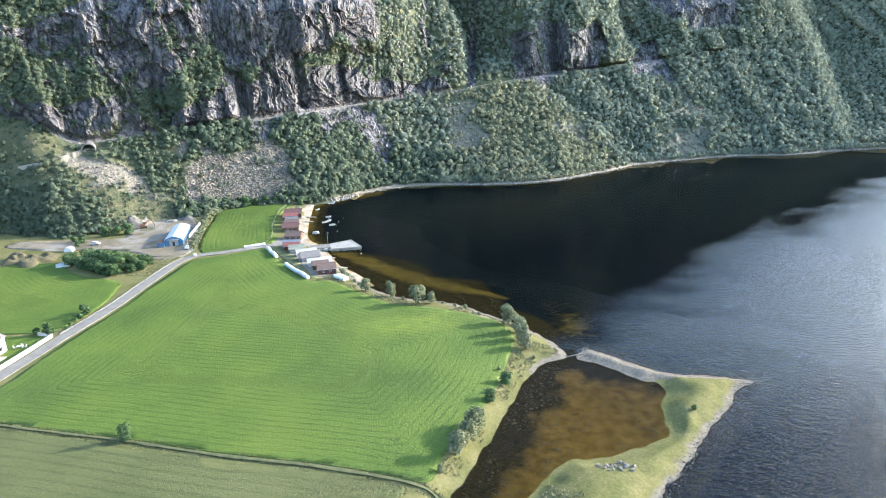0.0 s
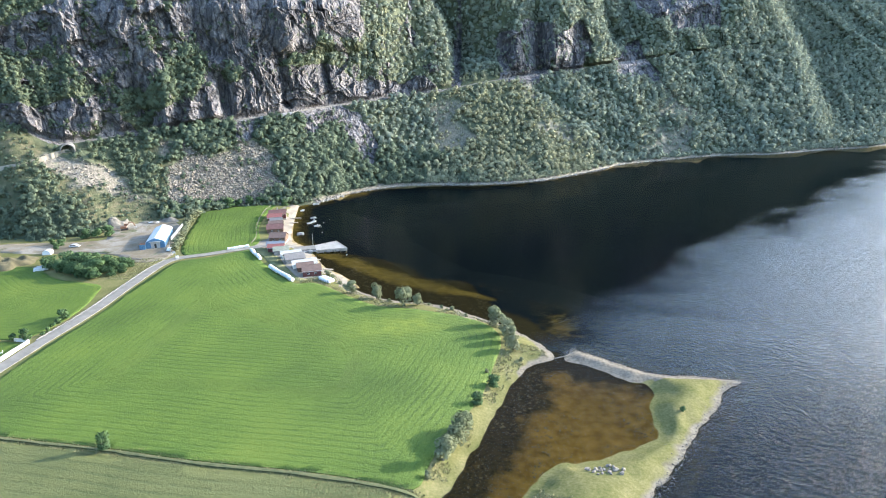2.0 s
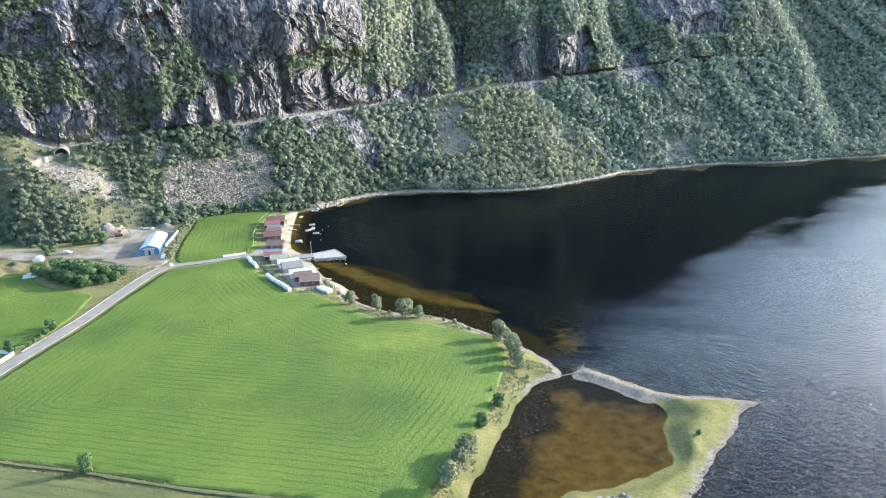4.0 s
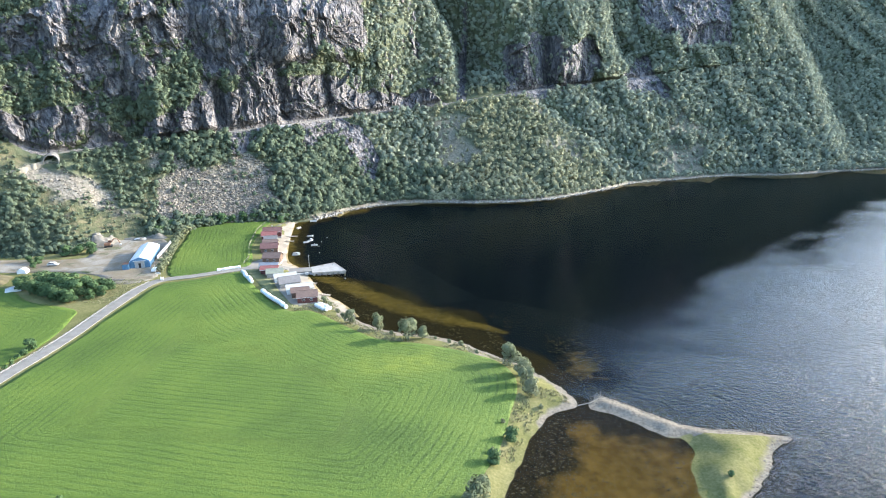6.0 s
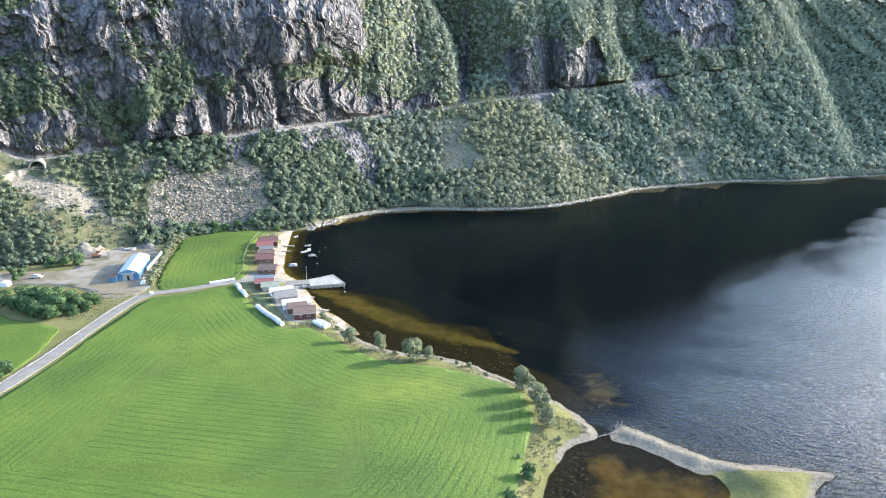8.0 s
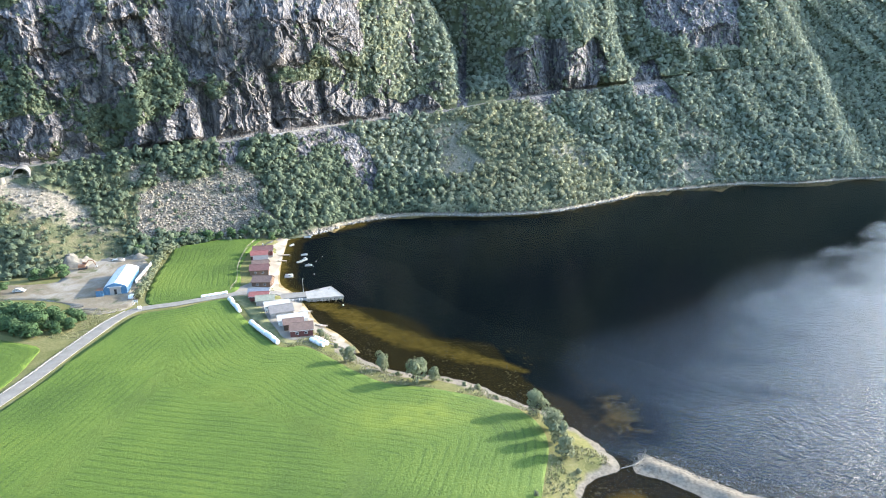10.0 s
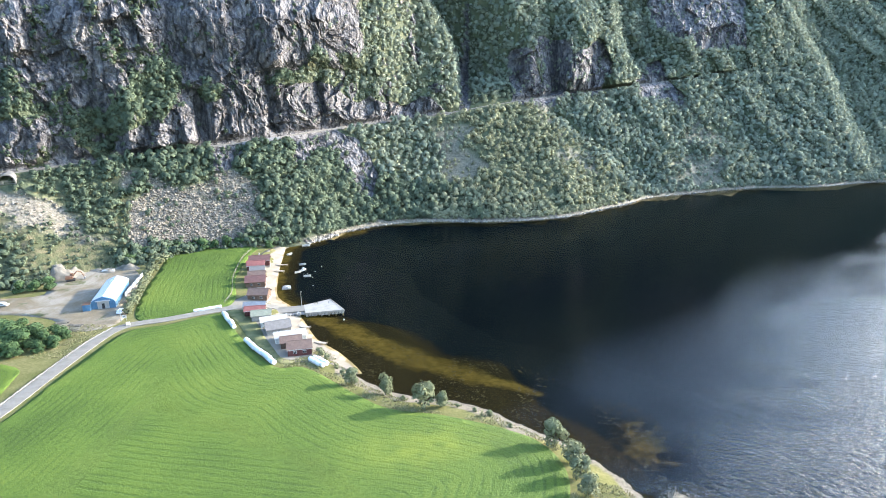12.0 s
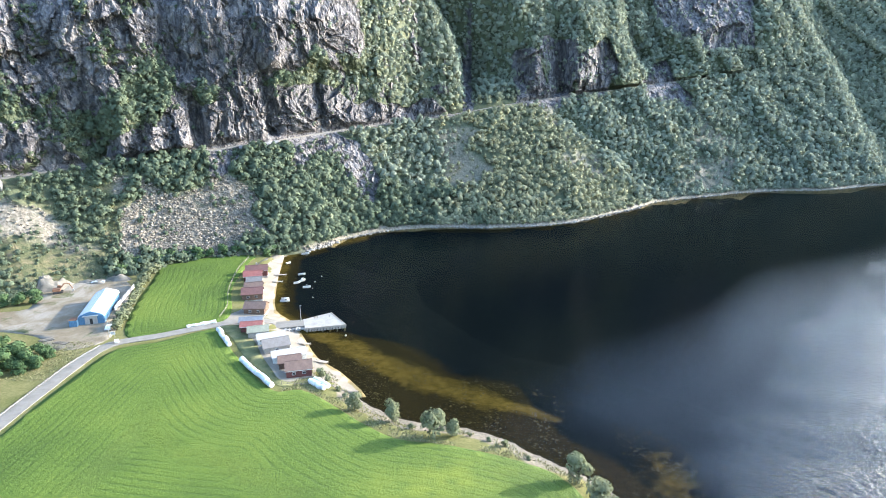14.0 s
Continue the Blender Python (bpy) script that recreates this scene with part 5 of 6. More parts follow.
# ---------------- wrapped bales ----------------
def bale_row(x0, y0, x1, y1, count, label, rad=0.78, rows=1):
    length = math.hypot(x1 - x0, y1 - y0)
    turn = math.degrees(math.atan2(y1 - y0, x1 - x0))
    e = thing("bale_row", pose((x0 + x1) / 2, (y0 + y1) / 2, gz((x0 + x1) / 2, (y0 + y1) / 2), 0, 0, turn), label, "bales", "rows of wrapped bales")
    step_x = length / count
    for k in range(count):
        for q in range(rows):
            bm = bmesh.new()
            rr = rad * RNG.uniform(0.82, 1.06)
            X = -length / 2 + k * step_x
            prof = [(0, 0.80), (0.08, 0.97), (0.5, 1.0), (0.92, 0.97), (1.0, 0.80)]
            sag = RNG.uniform(-0.2, 0.2)
            tube([(X + a * step_x * 0.99, sag + (q - (rows - 1) / 2) * rad * 1.9, rr * 0.93) for a, _ in prof], [rr * b for _, b in prof], 14, bm)
            part("wrapped_bale", bm, WHITE_WRAP, e)
    return e


bale_row(-107, 262.6, -98.5, 250.8, 10, "long row of white wrapped bales beside the field", 0.85)
bale_row(-91, 240.8, -77, 225.6, 14, "long row of white wrapped bales behind boathouses", 0.85)
bale_row(-67.5, 230.6, -62.5, 226.6, 5, "short row of white wrapped bales at the field corner", 0.8, 2)
bale_row(-118.5, 264.6, -110.5, 269.4, 8, "row of white wrapped bales along the lane", 0.62)


# ---------------- single trees and bushes ----------------
def tree_model(seed, leaf, lobes, leaves, leaf_size, stem, name, label):
    """A broadleaf tree of unit size: crown about 1 m in radius on a forked stem."""
    rng = np.random.default_rng(seed)
    e = thing(name, pose(0, 0, -60), label, "tree" if "tree" in name else "bush")
    part("trunk", tube([(0, 0, -0.15), (0.02, 0.01, stem * 0.6), (0.05, -0.03, stem + 0.55), (0.04, 0.02, stem + 1.1)], [0.085, 0.065, 0.05, 0.015], 7), BARK, e)
    for k in range(5):
        t = k * 2.4 + rng.uniform(-0.4, 0.4)
        z0 = stem + rng.uniform(0.1, 0.55)
        part("limb", tube([(0.03, 0, z0), (0.3 * math.cos(t), 0.3 * math.sin(t), z0 + 0.25), (0.62 * math.cos(t), 0.62 * math.sin(t), z0 + 0.62)], [0.035, 0.025, 0.008], 5), BARK, e)
    v = crown_template(rng, lobes, leaves, leaf_size)
    v[:, 2] += stem - 0.12
    me = mesh_from("crown", v, np.arange(len(v)).reshape(-1, 4), [leaf])
    c = new("crown", me)
    c.parent = e
    return e


def plant(model, x, y, radius, height, label, group="", z=None):
    """Set a copy of a model on the ground; model crowns are about 1 m in radius and 1.9 m high."""
    base = gz(x, y) if z is None else z
    ob = copy_thing(model, Matrix.Translation((x, y, base - 0.1)) @ Matrix.Rotation(RNG.uniform(0, 6.28), 4, 'Z') @ Matrix.Diagonal((radius, radius, height / 2.0, 1)))
    return tagged(ob, label, "", group)


GREY_TREES = [tree_model(100 + k, LEAF_SHORE, 11, 95, 0.10, 0.18, "tree", "grey-green broadleaf tree on the lake shore") for k in range(4)]
DARK_TREES = [tree_model(200 + k, LEAF_DARK, 11, 95, 0.105, 0.0, "tree", "dense dark green broadleaf tree") for k in range(4)]
BUSHES = [tree_model(300 + k, LEAF_SHORE, 8, 50, 0.15, 0.0, "bush", "low grey-green bush") for k in range(3)]
DARK_BUSHES = [tree_model(400 + k, LEAF_DARK, 8, 55, 0.15, 0.0, "bush", "low dark green bush") for k in range(3)]

for k, (tx, ty, tr, th) in enumerate(((-53, 217, 2.6, 5.2), (-43, 212.6, 2.4, 6.0), (-32, 205.5, 3.5, 7.0), (-27.8, 206.2, 2.2, 4.4),
                                      (-1.5, 190.5, 3.3, 6.6), (1.0, 183.5, 2.9, 6.0), (2.4, 178.5, 2.6, 5.5), (3.4, 173.5, 2.5, 5.2))):
    plant(GREY_TREES[k % 4], tx, ty, tr, th, "grey-green broadleaf tree between field and lake", "trees along the lake shore")
for k, (tx, ty, tr, th) in enumerate(((-2.3, 154, 1.9, 4.2), (-6, 145.5, 1.7, 3.6), (-9, 133, 2.9, 5.8), (-10.5, 129.3, 2.6, 5.4), (-13, 123, 2.7, 5.8), (-11.6, 126, 2.0, 4.0))):
    plant((DARK_TREES if k < 2 else GREY_TREES)[k % 4], tx, ty, tr * 1.08, th, "dark green tree beside the brown pond" if k < 2 else "grey-green tree beside the brown pond", "trees along the pond")
plant(DARK_TREES[1], -86, 121.5, 1.7, 4.8, "lone small tree on the field boundary")
plant(DARK_BUSHES[0], 42, 144, 0.8, 1.7, "single dark bush on the grassy spit")
for k, (bx, by, br) in enumerate(((-16, 203.5, 1.1), (-19.5, 205, 0.8), (-24, 206.5, 0.7), (-38, 209, 0.9), (-11, 198.5, 0.8), (-66, 234.5, 1.6), (-63.5, 232.5, 1.2), (-59.5, 227.5, 1.0), (-57, 224, 0.9), (-6.5, 148.5, 0.8), (-8, 138.5, 1.1), (-15.5, 117, 1.0), (-4, 160, 0.7), (5.5, 169, 0.8))):
    plant(BUSHES[k % 3], bx, by, br, br * 1.9, "small pale bush on the shore strip", "bushes on the shore strip")
COPSE = [(-181, 237, 3.6), (-176, 241, 4.0), (-174, 234.5, 3.8), (-169, 239, 4.4), (-168, 231, 3.8), (-163, 235.5, 4.6), (-162, 228.5, 3.8), (-157, 232, 4.4), (-155.5, 226.5, 3.4),
         (-152.5, 236, 3.2), (-166, 244, 3.4), (-159, 241, 3.2), (-184, 242, 2.8), (-148.5, 240, 2.0), (-151, 230.5, 2.6), (-148, 234, 2.6), (-150.5, 241, 2.8), (-156, 237.5, 3.4), (-160.5, 231.5, 4.0), (-165.5, 237, 4.0), (-154, 243.5, 2.4), (-172, 237.5, 3.8), (-158, 227.5, 3.2)]
for k, (tx, ty, tr) in enumerate(COPSE):
    plant(DARK_TREES[k % 4], tx, ty, tr, tr * 1.75, "dense dark green tree in the copse beside the lane", "trees of the copse")
ROW = [(-139.8, 176, 0.8), (-140.4, 179, 0.9), (-140.6, 182, 1.0), (-141, 185, 1.3), (-141.5, 188.5, 1.9), (-142.5, 190.5, 1.5), (-141.5, 172, 1.4), (-144, 173.5, 1.7), (-146.5, 172.5, 1.3)]
for k, (tx, ty, tr) in enumerate(ROW):
    plant(DARK_BUSHES[k % 3], tx, ty, tr, tr * 2.2, "dark bush in the hedge along the lane", "hedge along the lane")
FENCE_BUSHES = [(-141, 262, 1.6), (-142.5, 266, 1.9), (-143.6, 270, 2.1), (-145, 274.5, 1.8), (-146.5, 279, 2.0), (-148, 284, 1.7), (-150, 289.5, 1.9), (-152, 295, 1.8), (-154, 300.5, 2.0), (-156, 306, 2.2), (-157.5, 311, 2.4), (-159, 317, 2.5), (-160, 323, 2.7)]
for k, (tx, ty, tr) in enumerate(FENCE_BUSHES):
    plant(BUSHES[k % 3], tx, ty, tr * 1.25, tr * 1.9, "grey-green bush along the field edge by the hall", "bushes along the field edge")
BELT = [(-164, 333, 3.6), (-160, 338.5, 3.8), (-155, 341, 3.2), (-150, 343.5, 3.7), (-146, 346.5, 3.0), (-141, 349.5, 3.4), (-136, 352, 3.0), (-131, 354, 3.2), (-127, 357, 3.4), (-124, 361, 3.0), (-121, 352, 2.6),
        (-120, 358, 2.6), (-117, 366, 2.8), (-169, 327, 3.6), (-173, 320, 3.4), (-166, 340, 3.8), (-170, 334, 3.6), (-113, 371, 2.8), (-108, 378, 2.6), (-186, 286, 3.4), (-190, 283, 3.2), (-194, 281, 3.0), (-199, 270, 2.2), (-204, 271, 2.0), (-197, 264, 1.8)]
for k, (tx, ty, tr) in enumerate(BELT):
    plant(DARK_TREES[k % 4], tx, ty, tr, tr * 1.8, "dark green tree at the foot of the slope", "trees at the foot of the slope")
for model in (*GREY_TREES, *DARK_TREES, *BUSHES, *DARK_BUSHES):
    for o in (*model.children_recursive, model):
        bpy.data.objects.remove(o)


# ---------------- rocks, tufts and weed ----------------
def stones_mesh(name, pos, size, rng, material, flat=0.7):
    """Many broken stones in one mesh."""
    bm = bmesh.new()
    bmesh.ops.create_icosphere(bm, subdivisions=1, radius=1)
    base = np.array([v.co[:] for v in bm.verts])
    faces = np.array([[v.index for v in f.verts] for f in bm.faces])
    bm.free()
    n = len(pos)
    v = base[None] * (size[:, None, None] * rng.uniform(0.65, 1.25, (n, len(base), 1))) * np.stack([rng.uniform(0.8, 1.4, n), rng.uniform(0.7, 1.1, n), rng.uniform(0.5, 1.0, n) * flat / 0.7], -1)[:, None, :]
    t = rng.uniform(0, 6.28, n)
    c, sn = np.cos(t)[:, None], np.sin(t)[:, None]
    v = np.stack([v[..., 0] * c - v[..., 1] * sn, v[..., 0] * sn + v[..., 1] * c, v[..., 2]], -1) + pos[:, None, :]
    f = faces[None] + (np.arange(n) * len(base))[:, None, None]
    return mesh_from(name, v.reshape(-1, 3), f.reshape(-1, 3), [material])


def island_stone(name, dark, light):
    m = Mat(name, 0.85, 0, 0.3)
    g = m.node("ShaderNodeNewGeometry")
    f = m.math('ADD', m.math('MULTIPLY', g.outputs["Random Per Island"], 0.7), m.math('MULTIPLY', m.noise(2.5, 4), 0.3))
    m.color(m.ramp(f, [(0.1, dark), (0.9, light)]))
    m.bump(m.noise(6.0, 4), 0.4, 0.08)
    return m.m


PEBBLES = island_stone("grey_pebbles", (0.045, 0.042, 0.037), (0.14, 0.128, 0.108))
STONES = island_stone("broken_stone", (0.075, 0.066, 0.054), (0.27, 0.235, 0.188))


def talus():
    i, j = np.nonzero((MS > 0.45) & (MAZ > -40) & (MAZ < -14))
    w = np.where(MAZ[i, j] > -31, 1.0, 0.12)
    pick = RNG.choice(len(i), 9500, p=w / w.sum())
    i, j = i[pick], j[pick]
    fu = RNG.uniform(0, 1, len(i))
    i2 = np.minimum(i + 1, MX.shape[0] - 1)
    p = np.stack([q[i, j] * (1 - fu) + q[i2, j] * fu for q in (MX, MY, MZ)], -1) + RNG.normal(scale=0.4, size=(len(i), 3)) * (1, 1, 0.3)
    size = 0.22 + 0.62 * RNG.random(len(i)) ** 3
    p[:, 2] += size * 0.25
    tagged(new("boulder_field", stones_mesh("boulder_field", p, size, RNG, STONES)), "pale broken boulders on the slope below the old road", "boulders", kind="stuff")


talus()


def shore_rocks():
    c = catmull(SHORE_FAR, 60)
    pick = RNG.integers(0, len(c), 2700)
    p = np.concatenate([c[pick] + RNG.normal(scale=0.9, size=(len(pick), 2)), np.zeros((len(pick), 1))], 1)
    p[:, 2] = 0.02 + 0.15 * RNG.random(len(p))
    size = 0.25 + 0.75 * RNG.random(len(p)) ** 2.5
    extra = np.array([(-106 + 9 * t, 369 + 17 * t, 0.1) for t in RNG.random(160)]) + RNG.normal(scale=1.2, size=(160, 3)) * (1, 1, 0.15)
    p = np.concatenate([p, extra])
    size = np.concatenate([size, RNG.uniform(0.5, 1.5, 160)])
    tagged(new("shore_rocks", stones_mesh("shore_rocks", p, size, RNG, island_stone("pale_shore_stone", (0.08, 0.075, 0.068), (0.31, 0.29, 0.255)))), "pale rocks along the waterline under the mountain", "rocks", kind="stuff")


shore_rocks()


def spit_stones():
    c = np.concatenate([catmull(SHORE_OUTER[4:], 60)])
    pick = RNG.integers(0, len(c), 1500)
    p = np.concatenate([c[pick] + RNG.normal(scale=0.8, size=(len(pick), 2)), np.zeros((len(pick), 1))], 1)
    p[:, 2] = np.maximum(ground_z(p[:, 0], p[:, 1]), -0.2)
    size = 0.07 + 0.16 * RNG.random(len(p)) ** 2
    tagged(new("shore_pebbles", stones_mesh("shore_pebbles", p, size, RNG, PEBBLES)), "grey pebbles along the spit", "pebbles", kind="stuff")
    cl = np.array([(20.5, 120.5)]) + RNG.normal(size=(26, 2)) * (1.9, 0.9)
    p = np.concatenate([cl, ground_z(cl[:, 0], cl[:, 1])[:, None] + 0.1], 1)
    for k in range(len(p)):
        me = stones_mesh("rock", np.zeros((1, 3)), np.array([RNG.uniform(0.25, 0.65)]), RNG, STONES)
        ob = new("rock", me)
        ob.matrix_world = Matrix.Translation(p[k])
        tagged(ob, "pale grey rock lying on the grassy spit", "rock", "rocks on the spit")


spit_stones()


def pond_weed():
    rng = RNG
    q = rng.uniform((-13, 104), (37, 172), (2600, 2))
    s = shore_distance(q[:, 0], q[:, 1])
    n = vnoise(q[:, 0] * 0.13, q[:, 1] * 0.13, 0.0, 77) + 0.4 * step(-5, -1, s)
    q = q[(s < -0.6) & (n > 0.12) & (edge_distance(q[:, 0], q[:, 1], POND_AREA) > 0)]
    a = rng.uniform((-70, 175), (25, 250), (5200, 2))
    s = shore_distance(a[:, 0], a[:, 1])
    n = vnoise(a[:, 0] * 0.16, a[:, 1] * 0.16, 0.0, 79)
    a = a[(s < -2) & (s > -26) & (n > -0.05)]
    q = np.concatenate([q, a])
    p = np.concatenate([q, np.full((len(q), 1), -0.10)], 1)
    tagged(new("water_weed", stones_mesh("water_weed", p, 0.10 + 0.32 * rng.random(len(p)) ** 2, rng, speckled("dark_weed", (0.016, 0.015, 0.010), (0.05, 0.045, 0.025), 2.0), 0.2)), "dark weed clumps in shallow brown water", "water weed", kind="stuff")


pond_weed()


def grass_tufts():
    """Dry tufts on the strip between field and water, along the bank and on the plots."""
    rng = RNG
    q = rng.uniform((-75, 104), (62, 240), (60000, 2))
    s = shore_distance(q[:, 0], q[:, 1])
    f = edge_distance(q[:, 0], q[:, 1], catmull(MAIN_FIELD, 4, True))
    n = vnoise(q[:, 0] * 0.2, q[:, 1] * 0.2, 0.0, 81)
    q = q[(s > 1.8) & (s < 30) & (f < -0.3) & (n > -0.2) & (q[:, 0] < 13)][:5500]
    b = catmull(BANK, 200)
    b = b[rng.integers(0, len(b), 2600)] + rng.normal(scale=0.8, size=(2600, 2))
    yard = rng.uniform((-160, 226), (-141, 252), (900, 2))
    q = np.concatenate([q, b, yard])
    z = ground_z(q[:, 0], q[:, 1])
    n = len(q)
    blades = 5
    t = rng.uniform(0, 6.28, (n, blades))
    h = rng.uniform(0.15, 0.45, (n, blades))
    lean = rng.uniform(0.1, 0.45, (n, blades))
    base = np.stack([q[:, 0], q[:, 1], z], -1)[:, None, :] + np.stack([0.15 * np.cos(t), 0.15 * np.sin(t), 0 * t], -1)
    side = np.stack([-np.sin(t), np.cos(t), 0 * t], -1) * 0.09
    tip = base + np.stack([lean * np.cos(t), lean * np.sin(t), h], -1)
    v = np.stack([base - side, base + side, tip], 2).reshape(-1, 3)
    m = Mat("dry_tufts", 0.8, 0, 0.2)
    g = m.node("ShaderNodeNewGeometry")
    m.color(m.ramp(g.outputs["Random Per Island"], [(0.1, (0.13, 0.135, 0.055)), (0.6, (0.20, 0.185, 0.085)), (0.95, (0.27, 0.24, 0.13))]))
    me = mesh_from("grass_tufts", v, np.arange(len(v)).reshape(-1, 3), [m.m])
    tagged(new("grass_tufts", me), "dry yellow grass tufts along the shore", "grass", kind="stuff")


BANK = [(-140, 127), (-134, 126.6), (-119, 124.5), (-104, 122.6), (-86, 120.6), (-68, 117.6), (-48, 115.5), (-30, 113.3), (-18, 111.3), (-14, 108)]
strip("bank", BANK, 0.7, 0.42, 0.8, speckled("bank_grass", (0.040, 0.054, 0.018), (0.125, 0.122, 0.054), 0.5, 0.9, 0.5, fine=9), "low grassy bank between two fields", "bank", "structure", 0.5)
grass_tufts()


# ---------------- the old road on the mountain ----------------
def ledge_point(az, out, up):
    soft = np.exp(-0.5 * (np.arange(-9, 10) / 4.0) ** 2)
    soft /= soft.sum()
    q = az + np.arange(-9, 10) * 0.12
    r, z = float(along(LEDGE, q, 1) @ soft), float(along(LEDGE, q, 2) @ soft)
    a = math.radians(az)
    return (CX + (r + out) * math.sin(a), CY + (r + out) * math.cos(a), z + up)


def ledge_band(name, az0, az1, section, material, label, category, step_az=0.25):
    """A band along the old road with a closed section of (outwards, up)."""
    n = int((az1 - az0) / step_az) + 1
    rows = np.array([[ledge_point(az0 + (az1 - az0) * i / (n - 1), o, u) for o, u in section + section[:1]] for i in range(n)])
    me = mesh_from(name, rows.reshape(-1, 3), grid_faces(n, len(section) + 1), [material])
    return tagged(new(name, me), label, category, kind="structure")


PARAPET = speckled("parapet_stone", (0.10, 0.096, 0.09), (0.24, 0.225, 0.20), 0.5)
ledge_band("old_road", -37.0, 24.0, [(0.6, -0.8), (0.6, 0.32), (5.4, 0.34), (5.4, -0.8)], ASPHALT, "narrow old road cut into the mountain", "road")
ledge_band("retaining_wall", -21.0, -18.0, [(-3.2, -9.0), (-1.9, 0.6), (0.65, 0.6), (0.65, -9.0)], speckled("dark_concrete", (0.16, 0.16, 0.165), (0.27, 0.27, 0.275), 0.3), "grey concrete retaining wall below the old road", "wall")
ledge_band("parapet", -24.5, -15.5, [(-0.1, -0.6), (-0.1, 0.6), (0.35, 0.6), (0.35, -0.6)], PARAPET, "low grey parapet along the old road", "parapet")
ledge_band("parapet", -15.5, -4.0, [(-0.1, -0.6), (-0.1, 0.6), (0.35, 0.6), (0.35, -0.6)], PARAPET, "low stone parapet along the old road", "parapet")


def tunnel_portal():
    x, y, z = ledge_point(-37.2, -7.5, -3.6)
    e = thing("tunnel_portal", pose(x, y, z - 0.3, 0, 0, 28), "dark road tunnel mouth with a concrete arch", "tunnel")
    n = 12
    arch = [(3.1 * math.cos(math.pi * k / n), 0.9 + 3.1 * math.sin(math.pi * k / n)) for k in range(n + 1)]
    outer = [(3.5 * math.cos(math.pi * k / n), 0.9 + 3.6 * math.sin(math.pi * k / n)) for k in range(n + 1)]
    sec = [(3.5, -1.0)] + outer + [(-3.5, -1.0), (-3.0, -1.0)] + arch[::-1] + [(3.0, -1.0)]
    bm = bmesh.new()
    a = [bm.verts.new((px, 0.0, pz)) for px, pz in sec]
    b = [bm.verts.new((px, 11.0, pz)) for px, pz in sec]
    m = len(sec)
    for i in range(m):
        bm.faces.new((a[i], a[(i + 1) % m], b[(i + 1) % m], b[i]))
    k = n + 2
    for i in range(k - 1):
        bm.faces.new((a[i], a[i + 1], a[m - 2 - i], a[m - 1 - i]))
    bmesh.ops.recalc_face_normals(bm, faces=bm.faces)
    part("arch", bm, PARAPET, e, "grey stone arch")
    part("roadbed", box(-3.0, 3.0, 0.2, 11, 0.1, 0.25), ASPHALT, e)
    # added black sheet across the bore, standing in for its darkness
    part("end_wall", box(-3.2, 3.2, 10.6, 10.9, -0.5, 4.2), BLACK, e, "black sheet painted as the unlit tunnel inside")


tunnel_portal()


# ---------------- walls, fences and kerbs ----------------
def garden_wall(pts, h, label):
    for (x0, y0), (x1, y1) in zip(pts, pts[1:]):
        n = max(1, int(math.hypot(x1 - x0, y1 - y0) / 2.5))
        e = thing("garden_wall", pose(x0, y0, gz((x0 + x1) / 2, (y0 + y1) / 2), 0, 0, math.degrees(math.atan2(y1 - y0, x1 - x0))), label, "wall")
        L = math.hypot(x1 - x0, y1 - y0) / n
        for k in range(n):
            part("wall_panel", box(k * L, k * L + L - 0.03, -0.12, 0.12, -0.3, h), WHITE_PAINT, e)
            part("coping", box(k * L, k * L + L - 0.03, -0.18, 0.18, h, h + 0.08), CONCRETE, e)


garden_wall([(-140.6, 118), (-140.4, 171)], 1.1, "long white rendered garden wall along the lane")
garden_wall([(-140.6, 171.3), (-146, 172)], 0.9, "white garden wall turning from the lane")
garden_wall([(-151.5, 279), (-158.5, 305)], 1.5, "long pale wall behind the storage hall")


KERB = speckled("kerb_stone", (0.13, 0.122, 0.108), (0.25, 0.235, 0.21), 1.2)


def stone_kerb():
    e = thing("stone_kerb", pose(0, 0, 0), "row of pale kerb stones beside the lane", "kerb")
    p = catmull([(-139.4, 173), (-138.8, 195), (-139.5, 213), (-140.5, 235), (-138.8, 249)], 24)
    z = ground_z(p[:, 0], p[:, 1])
    shared = []
    for k in range(4):
        bm = box(-0.42 + 0.05 * k, 0.5, -0.14, 0.12 + 0.02 * k, -0.15, 0.3 + 0.05 * k, 0.05)
        me = bpy.data.meshes.new("kerb_stone")
        bm.to_mesh(me)
        bm.free()
        me.materials.append(KERB)
        shared.append(me)
    for k in range(len(p) - 1):
        d = p[k + 1] - p[k]
        ob = new("kerb_stone", shared[k % 4])
        ob.parent = e
        ob.matrix_basis = Matrix.Translation((p[k][0], p[k][1], z[k])) @ Matrix.Rotation(math.atan2(d[1], d[0]) + 0.05 * math.sin(k * 7.0), 4, 'Z')


stone_kerb()


def post_fence(path, label, spacing=2.4):
    e = thing("fence", pose(0, 0, 0), label, "fence")
    p = catmull(path, 24)
    run = np.concatenate([[0], np.cumsum(np.hypot(*np.diff(p, axis=0).T))])
    q = np.stack([np.interp(np.arange(0, run[-1], spacing), run, p[:, k]) for k in (0, 1)], 1)
    z = ground_z(q[:, 0], q[:, 1])
    for k in range(len(q)):
        part("post", tube([(q[k][0], q[k][1], z[k] - 0.2), (q[k][0], q[k][1], z[k] + 1.15)], [0.08, 0.07], 6), POST, e)
    for k in range(len(q) - 1):
        for h in (0.55, 1.0):
            part("rail", tube([(*q[k], z[k] + h), (*q[k + 1], z[k + 1] + h)], [0.05, 0.05], 4), POST, e)


